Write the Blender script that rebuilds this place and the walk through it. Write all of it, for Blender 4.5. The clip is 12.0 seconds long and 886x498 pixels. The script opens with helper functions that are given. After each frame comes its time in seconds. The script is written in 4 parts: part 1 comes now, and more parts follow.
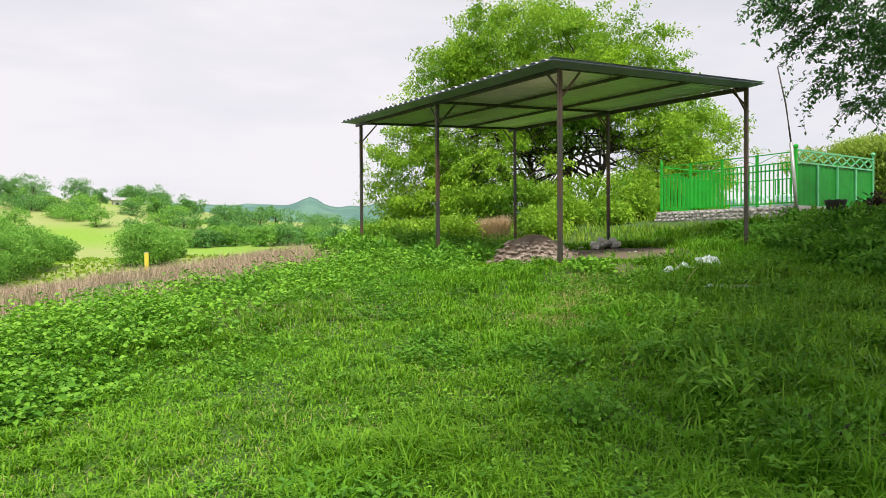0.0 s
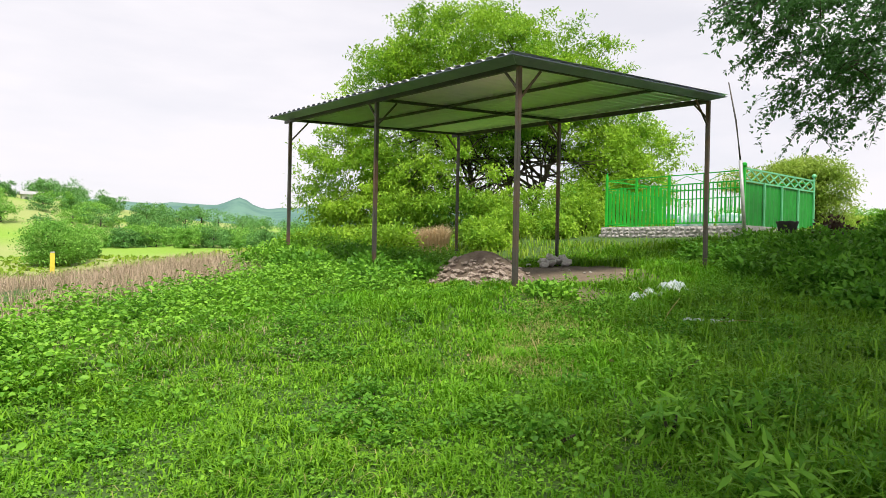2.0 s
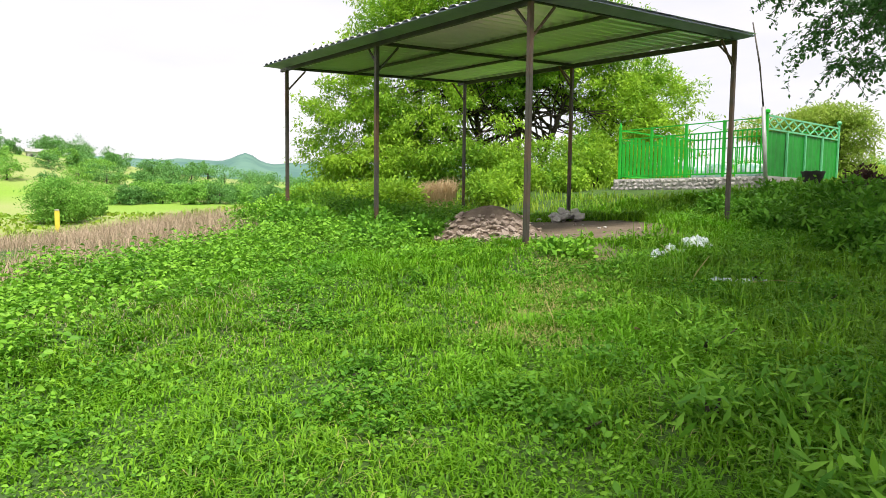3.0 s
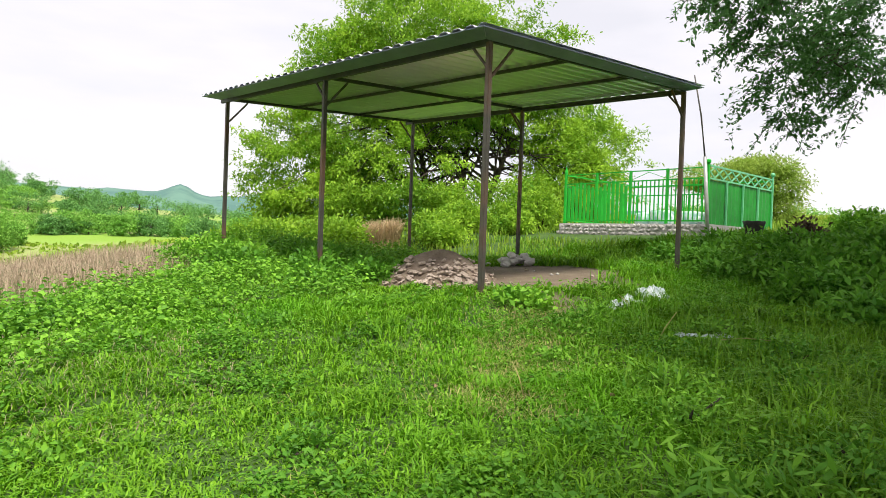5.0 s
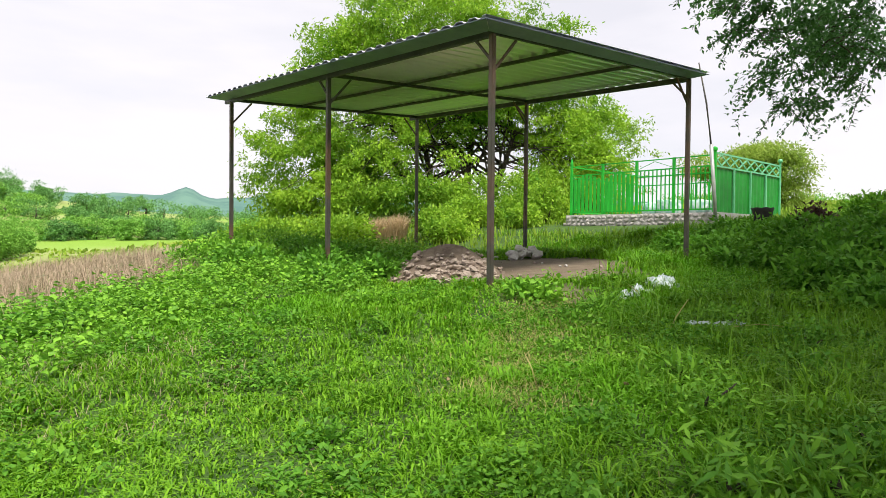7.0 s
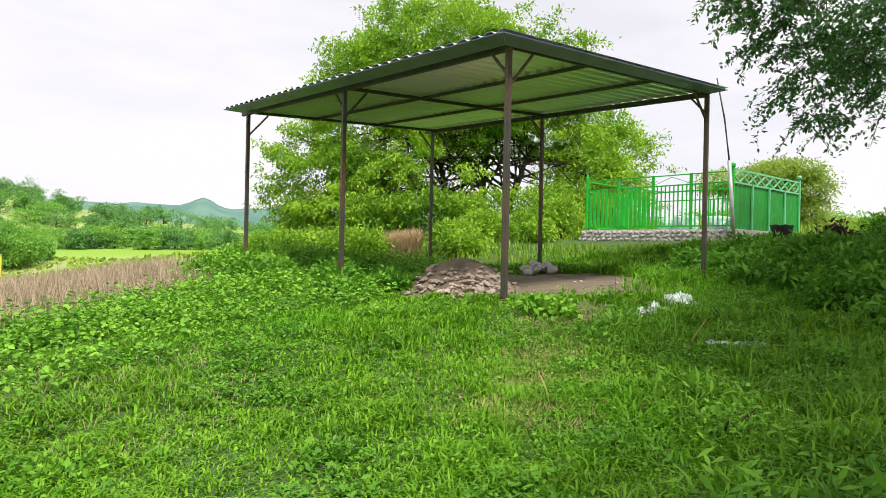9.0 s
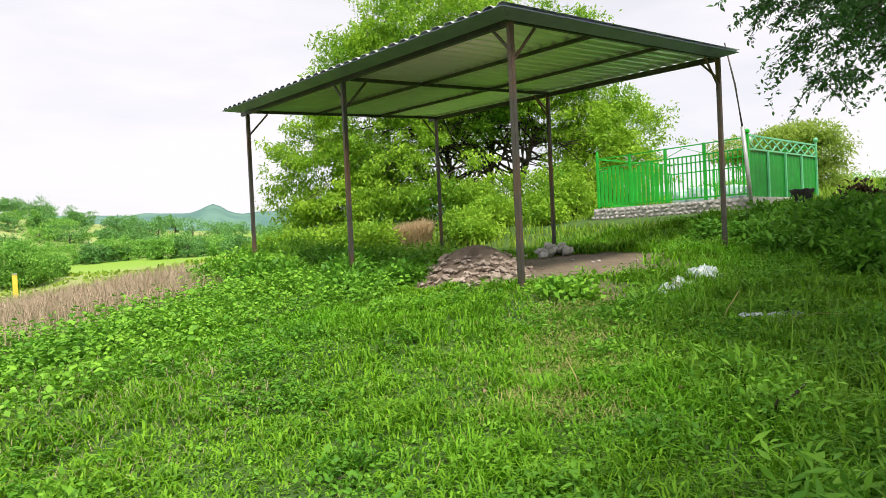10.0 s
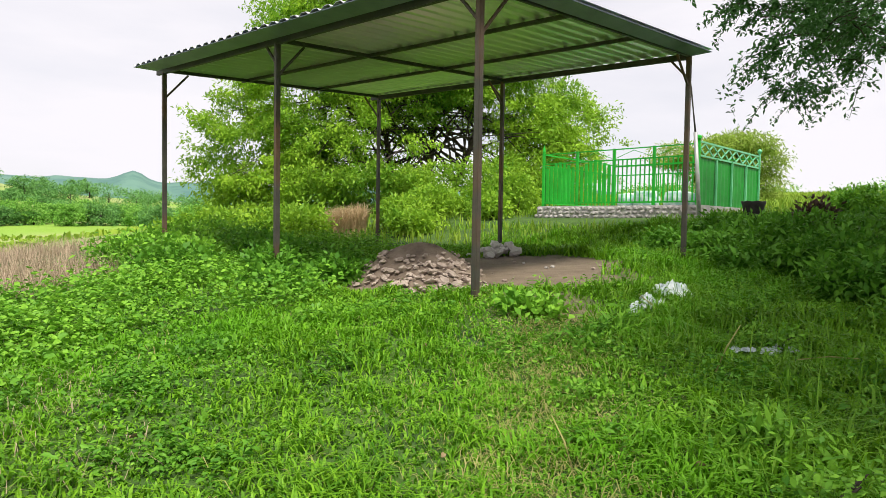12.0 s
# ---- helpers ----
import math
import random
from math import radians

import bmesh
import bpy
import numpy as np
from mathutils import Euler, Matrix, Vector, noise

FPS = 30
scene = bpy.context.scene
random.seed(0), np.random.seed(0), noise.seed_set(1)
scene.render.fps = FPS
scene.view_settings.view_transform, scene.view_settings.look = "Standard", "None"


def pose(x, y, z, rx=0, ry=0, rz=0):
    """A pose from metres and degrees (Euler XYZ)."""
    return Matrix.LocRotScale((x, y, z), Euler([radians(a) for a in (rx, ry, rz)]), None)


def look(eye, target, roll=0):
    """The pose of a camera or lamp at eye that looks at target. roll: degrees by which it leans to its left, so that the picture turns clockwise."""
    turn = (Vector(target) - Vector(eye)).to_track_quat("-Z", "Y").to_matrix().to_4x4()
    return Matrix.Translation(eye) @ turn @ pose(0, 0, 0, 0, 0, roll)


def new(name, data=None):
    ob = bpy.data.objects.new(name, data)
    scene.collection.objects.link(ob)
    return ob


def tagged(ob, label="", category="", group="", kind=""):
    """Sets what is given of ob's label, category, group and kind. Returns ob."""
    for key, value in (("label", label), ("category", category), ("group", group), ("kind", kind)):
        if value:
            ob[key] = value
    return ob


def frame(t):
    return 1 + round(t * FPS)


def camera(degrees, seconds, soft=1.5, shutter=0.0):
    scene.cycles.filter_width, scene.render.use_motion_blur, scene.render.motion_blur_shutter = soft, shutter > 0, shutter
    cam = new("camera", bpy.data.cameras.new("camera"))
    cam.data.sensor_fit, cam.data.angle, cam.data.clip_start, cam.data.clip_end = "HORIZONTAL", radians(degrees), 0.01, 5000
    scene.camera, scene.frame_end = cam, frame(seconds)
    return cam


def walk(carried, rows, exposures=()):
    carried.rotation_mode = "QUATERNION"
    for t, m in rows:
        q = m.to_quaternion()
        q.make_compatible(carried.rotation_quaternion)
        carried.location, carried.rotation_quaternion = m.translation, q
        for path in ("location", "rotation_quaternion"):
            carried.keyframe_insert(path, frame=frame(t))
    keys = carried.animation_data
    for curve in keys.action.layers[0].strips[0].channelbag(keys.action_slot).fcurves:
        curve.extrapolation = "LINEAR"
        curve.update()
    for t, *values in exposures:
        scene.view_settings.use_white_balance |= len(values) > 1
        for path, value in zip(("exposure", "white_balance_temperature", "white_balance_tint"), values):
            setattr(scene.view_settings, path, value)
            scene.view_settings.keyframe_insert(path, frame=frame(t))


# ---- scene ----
cam = camera(69.2, 12.0, soft=0.6)
PATH = [
    (0, (-6.14, -6.64, 0.321), (-5.068, -4.952, 0.295), -0.3),
    (0.5, (-6.014, -6.42, 0.3), (-4.919, -4.75, 0.194), -0.1),
    (1, (-5.774, -6.12, 0.399), (-4.688, -4.442, 0.331), 1.5),
    (1.5, (-5.68, -5.935, 0.425), (-4.512, -4.311, 0.43), 1.6),
    (2, (-5.549, -5.577, 0.457), (-4.306, -4.01, 0.452), 1.2),
    (2.5, (-5.389, -5.326, 0.438), (-4.184, -3.731, 0.352), 0.2),
    (3, (-5.194, -5.164, 0.468), (-3.971, -3.588, 0.32), 0.7),
    (3.5, (-5.008, -4.786, 0.522), (-3.697, -3.275, 0.511), 1.0),
    (3.7, (-5.011, -4.743, 0.541), (-3.7, -3.233, 0.542), 0.7),
    (5.3, (-5.015, -4.738, 0.541), (-3.634, -3.292, 0.507), 1.8),
    (5.5, (-5.002, -4.72, 0.525), (-3.625, -3.27, 0.5), 0.6),
    (6, (-5.018, -4.716, 0.525), (-3.678, -3.232, 0.498), -0.0),
    (6.5, (-5.027, -4.721, 0.521), (-3.674, -3.249, 0.482), 0.6),
    (8.3, (-4.985, -4.715, 0.523), (-3.639, -3.237, 0.482), 0.2),
    (8.5, (-4.982, -4.706, 0.522), (-3.619, -3.242, 0.486), 1.2),
    (9, (-4.978, -4.68, 0.536), (-3.659, -3.177, 0.536), 1.2),
    (9.5, (-4.983, -4.642, 0.538), (-3.631, -3.168, 0.553), 1.9),
    (10, (-4.822, -4.486, 0.513), (-3.53, -2.959, 0.483), -2.7),
    (10.5, (-4.624, -4.293, 0.579), (-3.357, -2.746, 0.538), 0.8),
    (11, (-4.542, -4.158, 0.59), (-3.238, -2.643, 0.564), 3.0),
    (11.5, (-4.39, -3.847, 0.64), (-3.005, -2.404, 0.608), 0.7),
    (12, (-4.277, -3.664, 0.633), (-2.828, -2.288, 0.555), 0.9),
]
walk(cam, [(t, look(eye, target, roll)) for t, eye, target, roll in PATH], exposures=[(0, 0.22), (0.5, 0.26), (1, 0.32), (1.5, 0.46), (2, 0.34), (2.5, 0.32), (3, 0.46), (3.5, 0.46), (5.5, 0.40), (11, 0.37), (12, 0.32)])

# ---- light ----
SUN_ELEV, SUN_AZ = 58.0, -116.0          # azimuth in degrees from +x towards +y
sun_dir = Vector((math.cos(radians(SUN_ELEV)) * math.cos(radians(SUN_AZ)), math.cos(radians(SUN_ELEV)) * math.sin(radians(SUN_AZ)), math.sin(radians(SUN_ELEV))))
world = bpy.data.worlds.new("overcast_sky")
scene.world = world
world.use_nodes = True
wn, wl = world.node_tree.nodes, world.node_tree.links
bg = wn["Background"]
sky = wn.new("ShaderNodeTexSky")
sky.sky_type, sky.sun_disc = "NISHITA", False
sky.sun_elevation, sky.sun_rotation = radians(SUN_ELEV), radians(90 - SUN_AZ)
geo = wn.new("ShaderNodeTexCoord")
stretch = wn.new("ShaderNodeMapping")
stretch.inputs["Scale"].default_value = (1.0, 1.0, 4.0)
cloud = wn.new("ShaderNodeTexNoise")
cloud.inputs["Scale"].default_value, cloud.inputs["Detail"].default_value = 1.8, 6
ramp = wn.new("ShaderNodeMapRange")
ramp.inputs["From Min"].default_value, ramp.inputs["From Max"].default_value = 0.36, 0.56
ramp.inputs["To Min"].default_value, ramp.inputs["To Max"].default_value = 0.80, 1.0
white = wn.new("ShaderNodeMix")
white.data_type = "RGBA"
white.inputs[7].default_value = (9.5, 9.2, 9.7, 1)
wl.new(geo.outputs["Generated"], stretch.inputs["Vector"])
wl.new(stretch.outputs["Vector"], cloud.inputs["Vector"])
wl.new(cloud.outputs["Fac"], ramp.inputs["Value"])
wl.new(ramp.outputs["Result"], white.inputs[0])
wl.new(sky.outputs["Color"], white.inputs[6])
wl.new(white.outputs[2], bg.inputs["Color"])
bg.inputs["Strength"].default_value = 0.083
sun = new("sun", bpy.data.lights.new("sun", "SUN"))
sun.data.energy, sun.data.angle, sun.data.color = 4.3, radians(13), (1.0, 0.95, 0.84)
sun.matrix_basis = look(sun_dir * 50, (0, 0, 0))


# ---- small tools ----
def vnoise(x, y, scale, seed=0):
    """Smooth value noise in 0..1 for arrays."""
    x, y = np.asarray(x) * scale + seed * 17.3, np.asarray(y) * scale - seed * 9.1
    i, j = np.floor(x), np.floor(y)
    fx, fy = x - i, y - j
    fx, fy = fx * fx * (3 - 2 * fx), fy * fy * (3 - 2 * fy)

    def h(a, b):
        v = np.sin(a * 127.1 + b * 311.7 + seed * 74.7) * 43758.5453
        return v - np.floor(v)
    return (h(i, j) * (1 - fx) + h(i + 1, j) * fx) * (1 - fy) + (h(i, j + 1) * (1 - fx) + h(i + 1, j + 1) * fx) * fy


def fractal(x, y, scale, seed=0):
    return 0.55 * vnoise(x, y, scale, seed) + 0.3 * vnoise(x, y, scale * 2.3, seed + 1) + 0.15 * vnoise(x, y, scale * 5.1, seed + 2)


def smooth(a):
    a = np.clip(a, 0, 1)
    return a * a * (3 - 2 * a)


def side(x, y):
    """Metres beyond the edge of the terrace, towards the valley."""
    return (np.asarray(x) + 6.5) * -0.58 + (np.asarray(y) - 2.4) * 0.815


def ground_z(x, y):
    x, y = np.asarray(x, float), np.asarray(y, float)
    r = np.hypot(x + 4, y + 4)
    z = -0.05 + 0.09 * np.clip(x, -60, 0) + 0.05 * np.clip(x, 0, 4.6) + 0.055 * np.clip(y, -60, 0) - 0.11 * smooth(-y / 0.9)
    toe = 4.8 + np.clip(y, -14, 0) * 0.85
    z = z + 0.62 * smooth((x - toe) / 4.0) + 0.065 * np.clip(x - 8.6, 0, 24)
    q = side(x, y)
    z = z - 0.08 * np.clip(q - 3, 0, 40) + 0.055 * np.clip(q - 48, 0, 70) + 0.10 * np.clip(q - 118, 0, 80)
    bearing = np.degrees(np.arctan2(y + 4.7, x + 5.0))
    z = z + 7.0 * smooth((bearing - 73) / 14) * smooth((r - 100) / 90) * smooth((200 - bearing) / 40)
    z = z + 0.10 * (fractal(x, y, 0.5, 3) - 0.5) * smooth(r / 6)
    return z + 3.0 * (fractal(x, y, 0.02, 5) - 0.5) * smooth((r - 30) / 60)


def np_mesh(name, verts, faces_by_size):
    """A mesh from arrays: verts (n, 3), and a list of face index arrays (m, k)."""
    me = bpy.data.meshes.new(name)
    verts = np.asarray(verts, np.float32)
    me.vertices.add(len(verts))
    me.vertices.foreach_set("co", verts.ravel())
    loops = np.concatenate([f.ravel() for f in faces_by_size]).astype(np.int32)
    sizes = np.concatenate([np.full(len(f), f.shape[1]) for f in faces_by_size]).astype(np.int32)
    me.loops.add(len(loops))
    me.loops.foreach_set("vertex_index", loops)
    me.polygons.add(len(sizes))
    me.polygons.foreach_set("loop_start", np.concatenate([[0], np.cumsum(sizes)[:-1]]).astype(np.int32))
    me.polygons.foreach_set("loop_total", sizes)
    me.update(calc_edges=True)
    return me


def array_object(name, me, material, parent=None, label=""):
    ob = new(name, me)
    me.materials.append(material)
    if parent:
        ob.parent = parent
    return tagged(ob, label) if label else ob


def part(name, bm, material, parent=None, label="", shade=False):
    """Links a bmesh as one mesh object, under a thing or a part."""
    me = bpy.data.meshes.new(name)
    bmesh.ops.recalc_face_normals(bm, faces=bm.faces)
    bm.to_mesh(me)
    bm.free()
    if shade:
        me.polygons.foreach_set("use_smooth", [True] * len(me.polygons))
    return array_object(name, me, material, parent, label)


def empty(name, place, label, category, group=""):
    ob = new(name)
    ob.matrix_basis = Matrix.Translation(place)
    ob.empty_display_size = 0.2
    return tagged(ob, label, category, group)


def box(bm, a, b, bevel=0.0, m=None):
    """An upright box from corner a to corner b."""
    made = bmesh.ops.create_cube(bm, size=1.0)["verts"]
    mid, ext = (Vector(a) + Vector(b)) / 2, Vector(b) - Vector(a)
    bmesh.ops.transform(bm, matrix=Matrix.Translation(mid) @ Matrix.Diagonal((*ext, 1)), verts=made)
    if bevel:
        edges = list({e for v in made for e in v.link_edges})
        made = list({v for f in bmesh.ops.bevel(bm, geom=edges, offset=bevel, segments=2, affect="EDGES")["faces"] for v in f.verts} | {v for v in made if v.is_valid})
    if m is not None:
        bmesh.ops.transform(bm, matrix=m, verts=[v for v in made if v.is_valid])


def beam(bm, a, b, w, h, bevel=0.0):
    """A bar of section w by h from a to b, its h side as upright as it can be."""
    a, b = Vector(a), Vector(b)
    d = (b - a).normalized()
    up = Vector((0, 0, 1)) if abs(d.z) < 0.95 else Vector((0, 1, 0))
    s = d.cross(up).normalized()
    u = s.cross(d)
    m = Matrix((s, d, u)).transposed().to_4x4()
    m.translation = (a + b) / 2
    box(bm, (-w / 2, -(b - a).length / 2, -h / 2), (w / 2, (b - a).length / 2, h / 2), bevel, m)


def tube(bm, pts, radii, n=8):
    """A tapering tube through points."""
    rings = []
    for i, p in enumerate(pts):
        d = (Vector(pts[min(i + 1, len(pts) - 1)]) - Vector(pts[max(i - 1, 0)])).normalized()
        s = d.orthogonal().normalized()
        u = d.cross(s)
        rings.append([bm.verts.new(Vector(p) + radii[i] * (math.cos(k * 2 * math.pi / n) * s + math.sin(k * 2 * math.pi / n) * u)) for k in range(n)])
    for a, b in zip(rings, rings[1:]):
        # join each ring to the nearest turn of the next
        off = min(range(n), key=lambda o: (a[0].co - b[o].co).length)
        for k in range(n):
            bm.faces.new((a[k], a[(k + 1) % n], b[(k + 1 + off) % n], b[(k + off) % n]))
    bm.faces.new(rings[0][::-1])
    bm.faces.new(rings[-1])


# ---- materials ----
def material(name, c1, c2, scale=4.0, rough=0.8, metal=0.0, bump=0.0, bump_scale=40.0, spread=(0.35, 0.65), island=0.0, translucent=0.0, piece=0.0, third=None, third_scale=0.6):
    """Two colours mixed by noise at two scales, with relief; leaves also let light through and vary from one to the next."""
    m = bpy.data.materials.new(name)
    m.use_nodes = True
    n, l = m.node_tree.nodes, m.node_tree.links
    p = n["Principled BSDF"]
    tc = n.new("ShaderNodeTexCoord")
    a = n.new("ShaderNodeTexNoise")
    a.inputs["Scale"].default_value, a.inputs["Detail"].default_value, a.inputs["Roughness"].default_value = scale, 6, 0.65
    l.new(tc.outputs["Object"], a.inputs["Vector"])
    r = n.new("ShaderNodeMapRange")
    r.inputs["From Min"].default_value, r.inputs["From Max"].default_value = spread
    l.new(a.outputs["Fac"], r.inputs["Value"])
    fac = r.outputs["Result"]
    if island or piece:
        g = n.new("ShaderNodeNewGeometry") if island else n.new("ShaderNodeObjectInfo")
        mixf = n.new("ShaderNodeMix")
        mixf.inputs[0].default_value = island or piece
        l.new(fac, mixf.inputs[2])
        l.new(g.outputs["Random Per Island" if island else "Random"], mixf.inputs[3])
        fac = mixf.outputs[0]
    mix = n.new("ShaderNodeMix")
    mix.data_type = "RGBA"
    mix.inputs[6].default_value, mix.inputs[7].default_value = (*c1, 1), (*c2, 1)
    l.new(fac, mix.inputs[0])
    col = mix.outputs[2]
    if third:
        b = n.new("ShaderNodeTexNoise")
        b.inputs["Scale"].default_value, b.inputs["Detail"].default_value = third_scale, 4
        l.new(tc.outputs["Object"], b.inputs["Vector"])
        r2 = n.new("ShaderNodeMapRange")
        r2.inputs["From Min"].default_value, r2.inputs["From Max"].default_value = 0.45, 0.65
        l.new(b.outputs["Fac"], r2.inputs["Value"])
        mx = n.new("ShaderNodeMix")
        mx.data_type = "RGBA"
        mx.inputs[7].default_value = (*third, 1)
        l.new(r2.outputs["Result"], mx.inputs[0])
        l.new(col, mx.inputs[6])
        col = mx.outputs[2]
    l.new(col, p.inputs["Base Color"])
    p.inputs["Roughness"].default_value, p.inputs["Metallic"].default_value = rough, metal
    if bump:
        c = n.new("ShaderNodeTexNoise")
        c.inputs["Scale"].default_value, c.inputs["Detail"].default_value = bump_scale, 5
        l.new(tc.outputs["Object"], c.inputs["Vector"])
        bp = n.new("ShaderNodeBump")
        bp.inputs["Strength"].default_value, bp.inputs["Distance"].default_value = bump, 0.02
        l.new(c.outputs["Fac"], bp.inputs["Height"])
        l.new(bp.outputs["Normal"], p.inputs["Normal"])
    if translucent:
        p.inputs["Specular IOR Level"].default_value = 0.2
        tr = n.new("ShaderNodeBsdfTranslucent")
        l.new(col, tr.inputs["Color"])
        ms = n.new("ShaderNodeMixShader")
        ms.inputs[0].default_value = translucent
        l.new(p.outputs["BSDF"], ms.inputs[1])
        l.new(tr.outputs["BSDF"], ms.inputs[2])
        l.new(ms.outputs["Shader"], n["Material Output"].inputs["Surface"])
    return m


M_GROUND = material("turf_soil", (0.028, 0.070, 0.009), (0.065, 0.13, 0.014), 2.5, 0.95, bump=0.6, bump_scale=25)
M_GRASS = material("grass_blade", (0.050, 0.18, 0.010), (0.29, 0.56, 0.028), 0.8, 0.5, island=0.7, translucent=0.34, third=(0.138, 0.37, 0.015), third_scale=0.4)
M_TALLGRASS = material("long_grass_blade", (0.085, 0.23, 0.016), (0.25, 0.46, 0.04), 0.9, 0.55, island=0.6, translucent=0.4)
M_DRYGRASS = material("dry_grass_stalk", (0.33, 0.24, 0.17), (0.60, 0.47, 0.35), 1.2, 0.8, island=0.6, translucent=0.3)
M_STRAW = material("straw_blade", (0.26, 0.27, 0.08), (0.46, 0.42, 0.17), 1.2, 0.7, island=0.6, translucent=0.3)
M_PALESTRAW = material("pale_straw", (0.46, 0.34, 0.19), (0.66, 0.52, 0.33), 1.2, 0.7, island=0.6, translucent=0.3)
M_WEED = material("weed_leaf", (0.052, 0.20, 0.017), (0.31, 0.60, 0.055), 1.0, 0.5, island=0.6, translucent=0.32)
M_BUSH = material("bush_leaf", (0.048, 0.18, 0.014), (0.19, 0.43, 0.04), 1.0, 0.5, island=0.6, translucent=0.35)
M_TREE = material("tree_leaf", (0.075, 0.24, 0.022), (0.46, 0.68, 0.055), 0.35, 0.5, island=0.4, translucent=0.42)
M_TREE_DARK = material("shade_tree_leaf", (0.04, 0.12, 0.035), (0.11, 0.25, 0.07), 0.8, 0.5, island=0.6, translucent=0.4)
M_LIGHTTREE = material("light_tree_leaf", (0.20, 0.34, 0.04), (0.46, 0.58, 0.12), 0.5, 0.5, island=0.5, translucent=0.5)
M_FAR = material("far_foliage", (0.10, 0.30, 0.045), (0.34, 0.60, 0.11), 0.15, 0.7, island=0.5, translucent=0.35)
M_FARDARK = material("far_dark_foliage", (0.08, 0.23, 0.06), (0.22, 0.44, 0.12), 0.15, 0.7, island=0.5, translucent=0.3)
M_PURPLE = material("purple_leaf", (0.05, 0.035, 0.03), (0.11, 0.06, 0.045), 2.0, 0.5, island=0.6, translucent=0.25)
M_DIRT = material("bare_earth", (0.13, 0.095, 0.07), (0.26, 0.20, 0.15), 3.0, 0.95, bump=0.8, bump_scale=30)
M_BARK = material("bark", (0.035, 0.028, 0.022), (0.09, 0.07, 0.055), 6.0, 0.9, bump=0.8, bump_scale=18)
M_STEEL = material("brown_primer_steel", (0.044, 0.041, 0.036), (0.072, 0.064, 0.054), 5.0, 0.55, metal=0.1, bump=0.15, bump_scale=60, third=(0.15, 0.072, 0.036), third_scale=0.9)
M_DARKSTEEL = material("dark_painted_steel", (0.035, 0.037, 0.035), (0.065, 0.062, 0.058), 5.0, 0.5, metal=0.2, bump=0.1)
M_SHEET = material("galvanised_sheet", (0.92, 0.91, 0.97), (0.97, 0.96, 0.99), 2.0, 0.34, metal=0.8, bump=0.04, bump_scale=15)
M_FASCIA = material("grey_flashing", (0.17, 0.20, 0.30), (0.25, 0.28, 0.40), 3.0, 0.4, metal=0.35, bump=0.06)
M_GREEN = material("green_gloss_paint", (0.006, 0.33, 0.014), (0.012, 0.45, 0.026), 3.0, 0.55, bump=0.05)
M_GREENDARK = material("dark_green_sheet", (0.005, 0.19, 0.013), (0.010, 0.27, 0.024), 3.0, 0.6, bump=0.05)
M_GREENLIGHT = material("pale_green_paint", (0.10, 0.45, 0.20), (0.15, 0.52, 0.27), 3.0, 0.4, bump=0.05)
M_PLINTH = material("grey_rubble_stone", (0.28, 0.26, 0.26), (0.50, 0.47, 0.46), 9.0, 0.9, bump=0.6, bump_scale=30, piece=0.6)
M_STONE = material("quarry_stone", (0.27, 0.21, 0.17), (0.50, 0.41, 0.35), 7.0, 0.9, bump=0.5, bump_scale=25, piece=0.6)
M_PALESTONE = material("pale_stone", (0.40, 0.37, 0.34), (0.60, 0.57, 0.54), 7.0, 0.9, bump=0.5, bump_scale=25, piece=0.6)
M_PLASTIC = material("white_plastic", (0.42, 0.50, 0.53), (0.80, 0.84, 0.86), 8.0, 0.35, bump=0.3, bump_scale=30)
M_TEALSACK = material("pale_teal_tile", (0.22, 0.40, 0.38), (0.62, 0.70, 0.68), 5.0, 0.5, bump=0.2, spread=(0.42, 0.58))
M_TYRE = material("black_rubber", (0.012, 0.011, 0.011), (0.035, 0.03, 0.028), 6.0, 0.75, bump=0.3)
M_YELLOW = material("yellow_paint", (0.66, 0.50, 0.05), (0.76, 0.60, 0.08), 4.0, 0.5)
M_PIPE = material("galvanised_pipe", (0.35, 0.36, 0.36), (0.5, 0.5, 0.5), 6.0, 0.45, metal=0.5)
M_WALLFAR = material("whitewashed_wall", (0.40, 0.38, 0.35), (0.52, 0.50, 0.47), 1.0, 0.9)
M_ROOFFAR = material("grey_tin_roof", (0.3, 0.3, 0.3), (0.42, 0.42, 0.42), 1.0, 0.6)
# hill green shifted to blue to stand in for distance haze
M_HILL = material("hazy_wooded_hill", (0.06, 0.15, 0.13), (0.11, 0.22, 0.17), 0.02, 0.95, spread=(0.4, 0.6))

# ---- ground ----
def bare(x, y):
    """How bare the earth is: 1 on the trodden floor under the shelter, 0 in the grass."""
    n = fractal(x, y, 1.1, 11) - 0.5
    d = np.hypot((x - 2.1) / 2.0, (y - 1.5) / 1.75) + 1.0 * n
    d2 = np.hypot((x - 0.45) / 0.75, (y + 0.35) / 0.8) + 1.3 * n
    return np.maximum(smooth((1.15 - d) / 0.3), 0.85 * smooth((1.2 - d2) / 0.9))


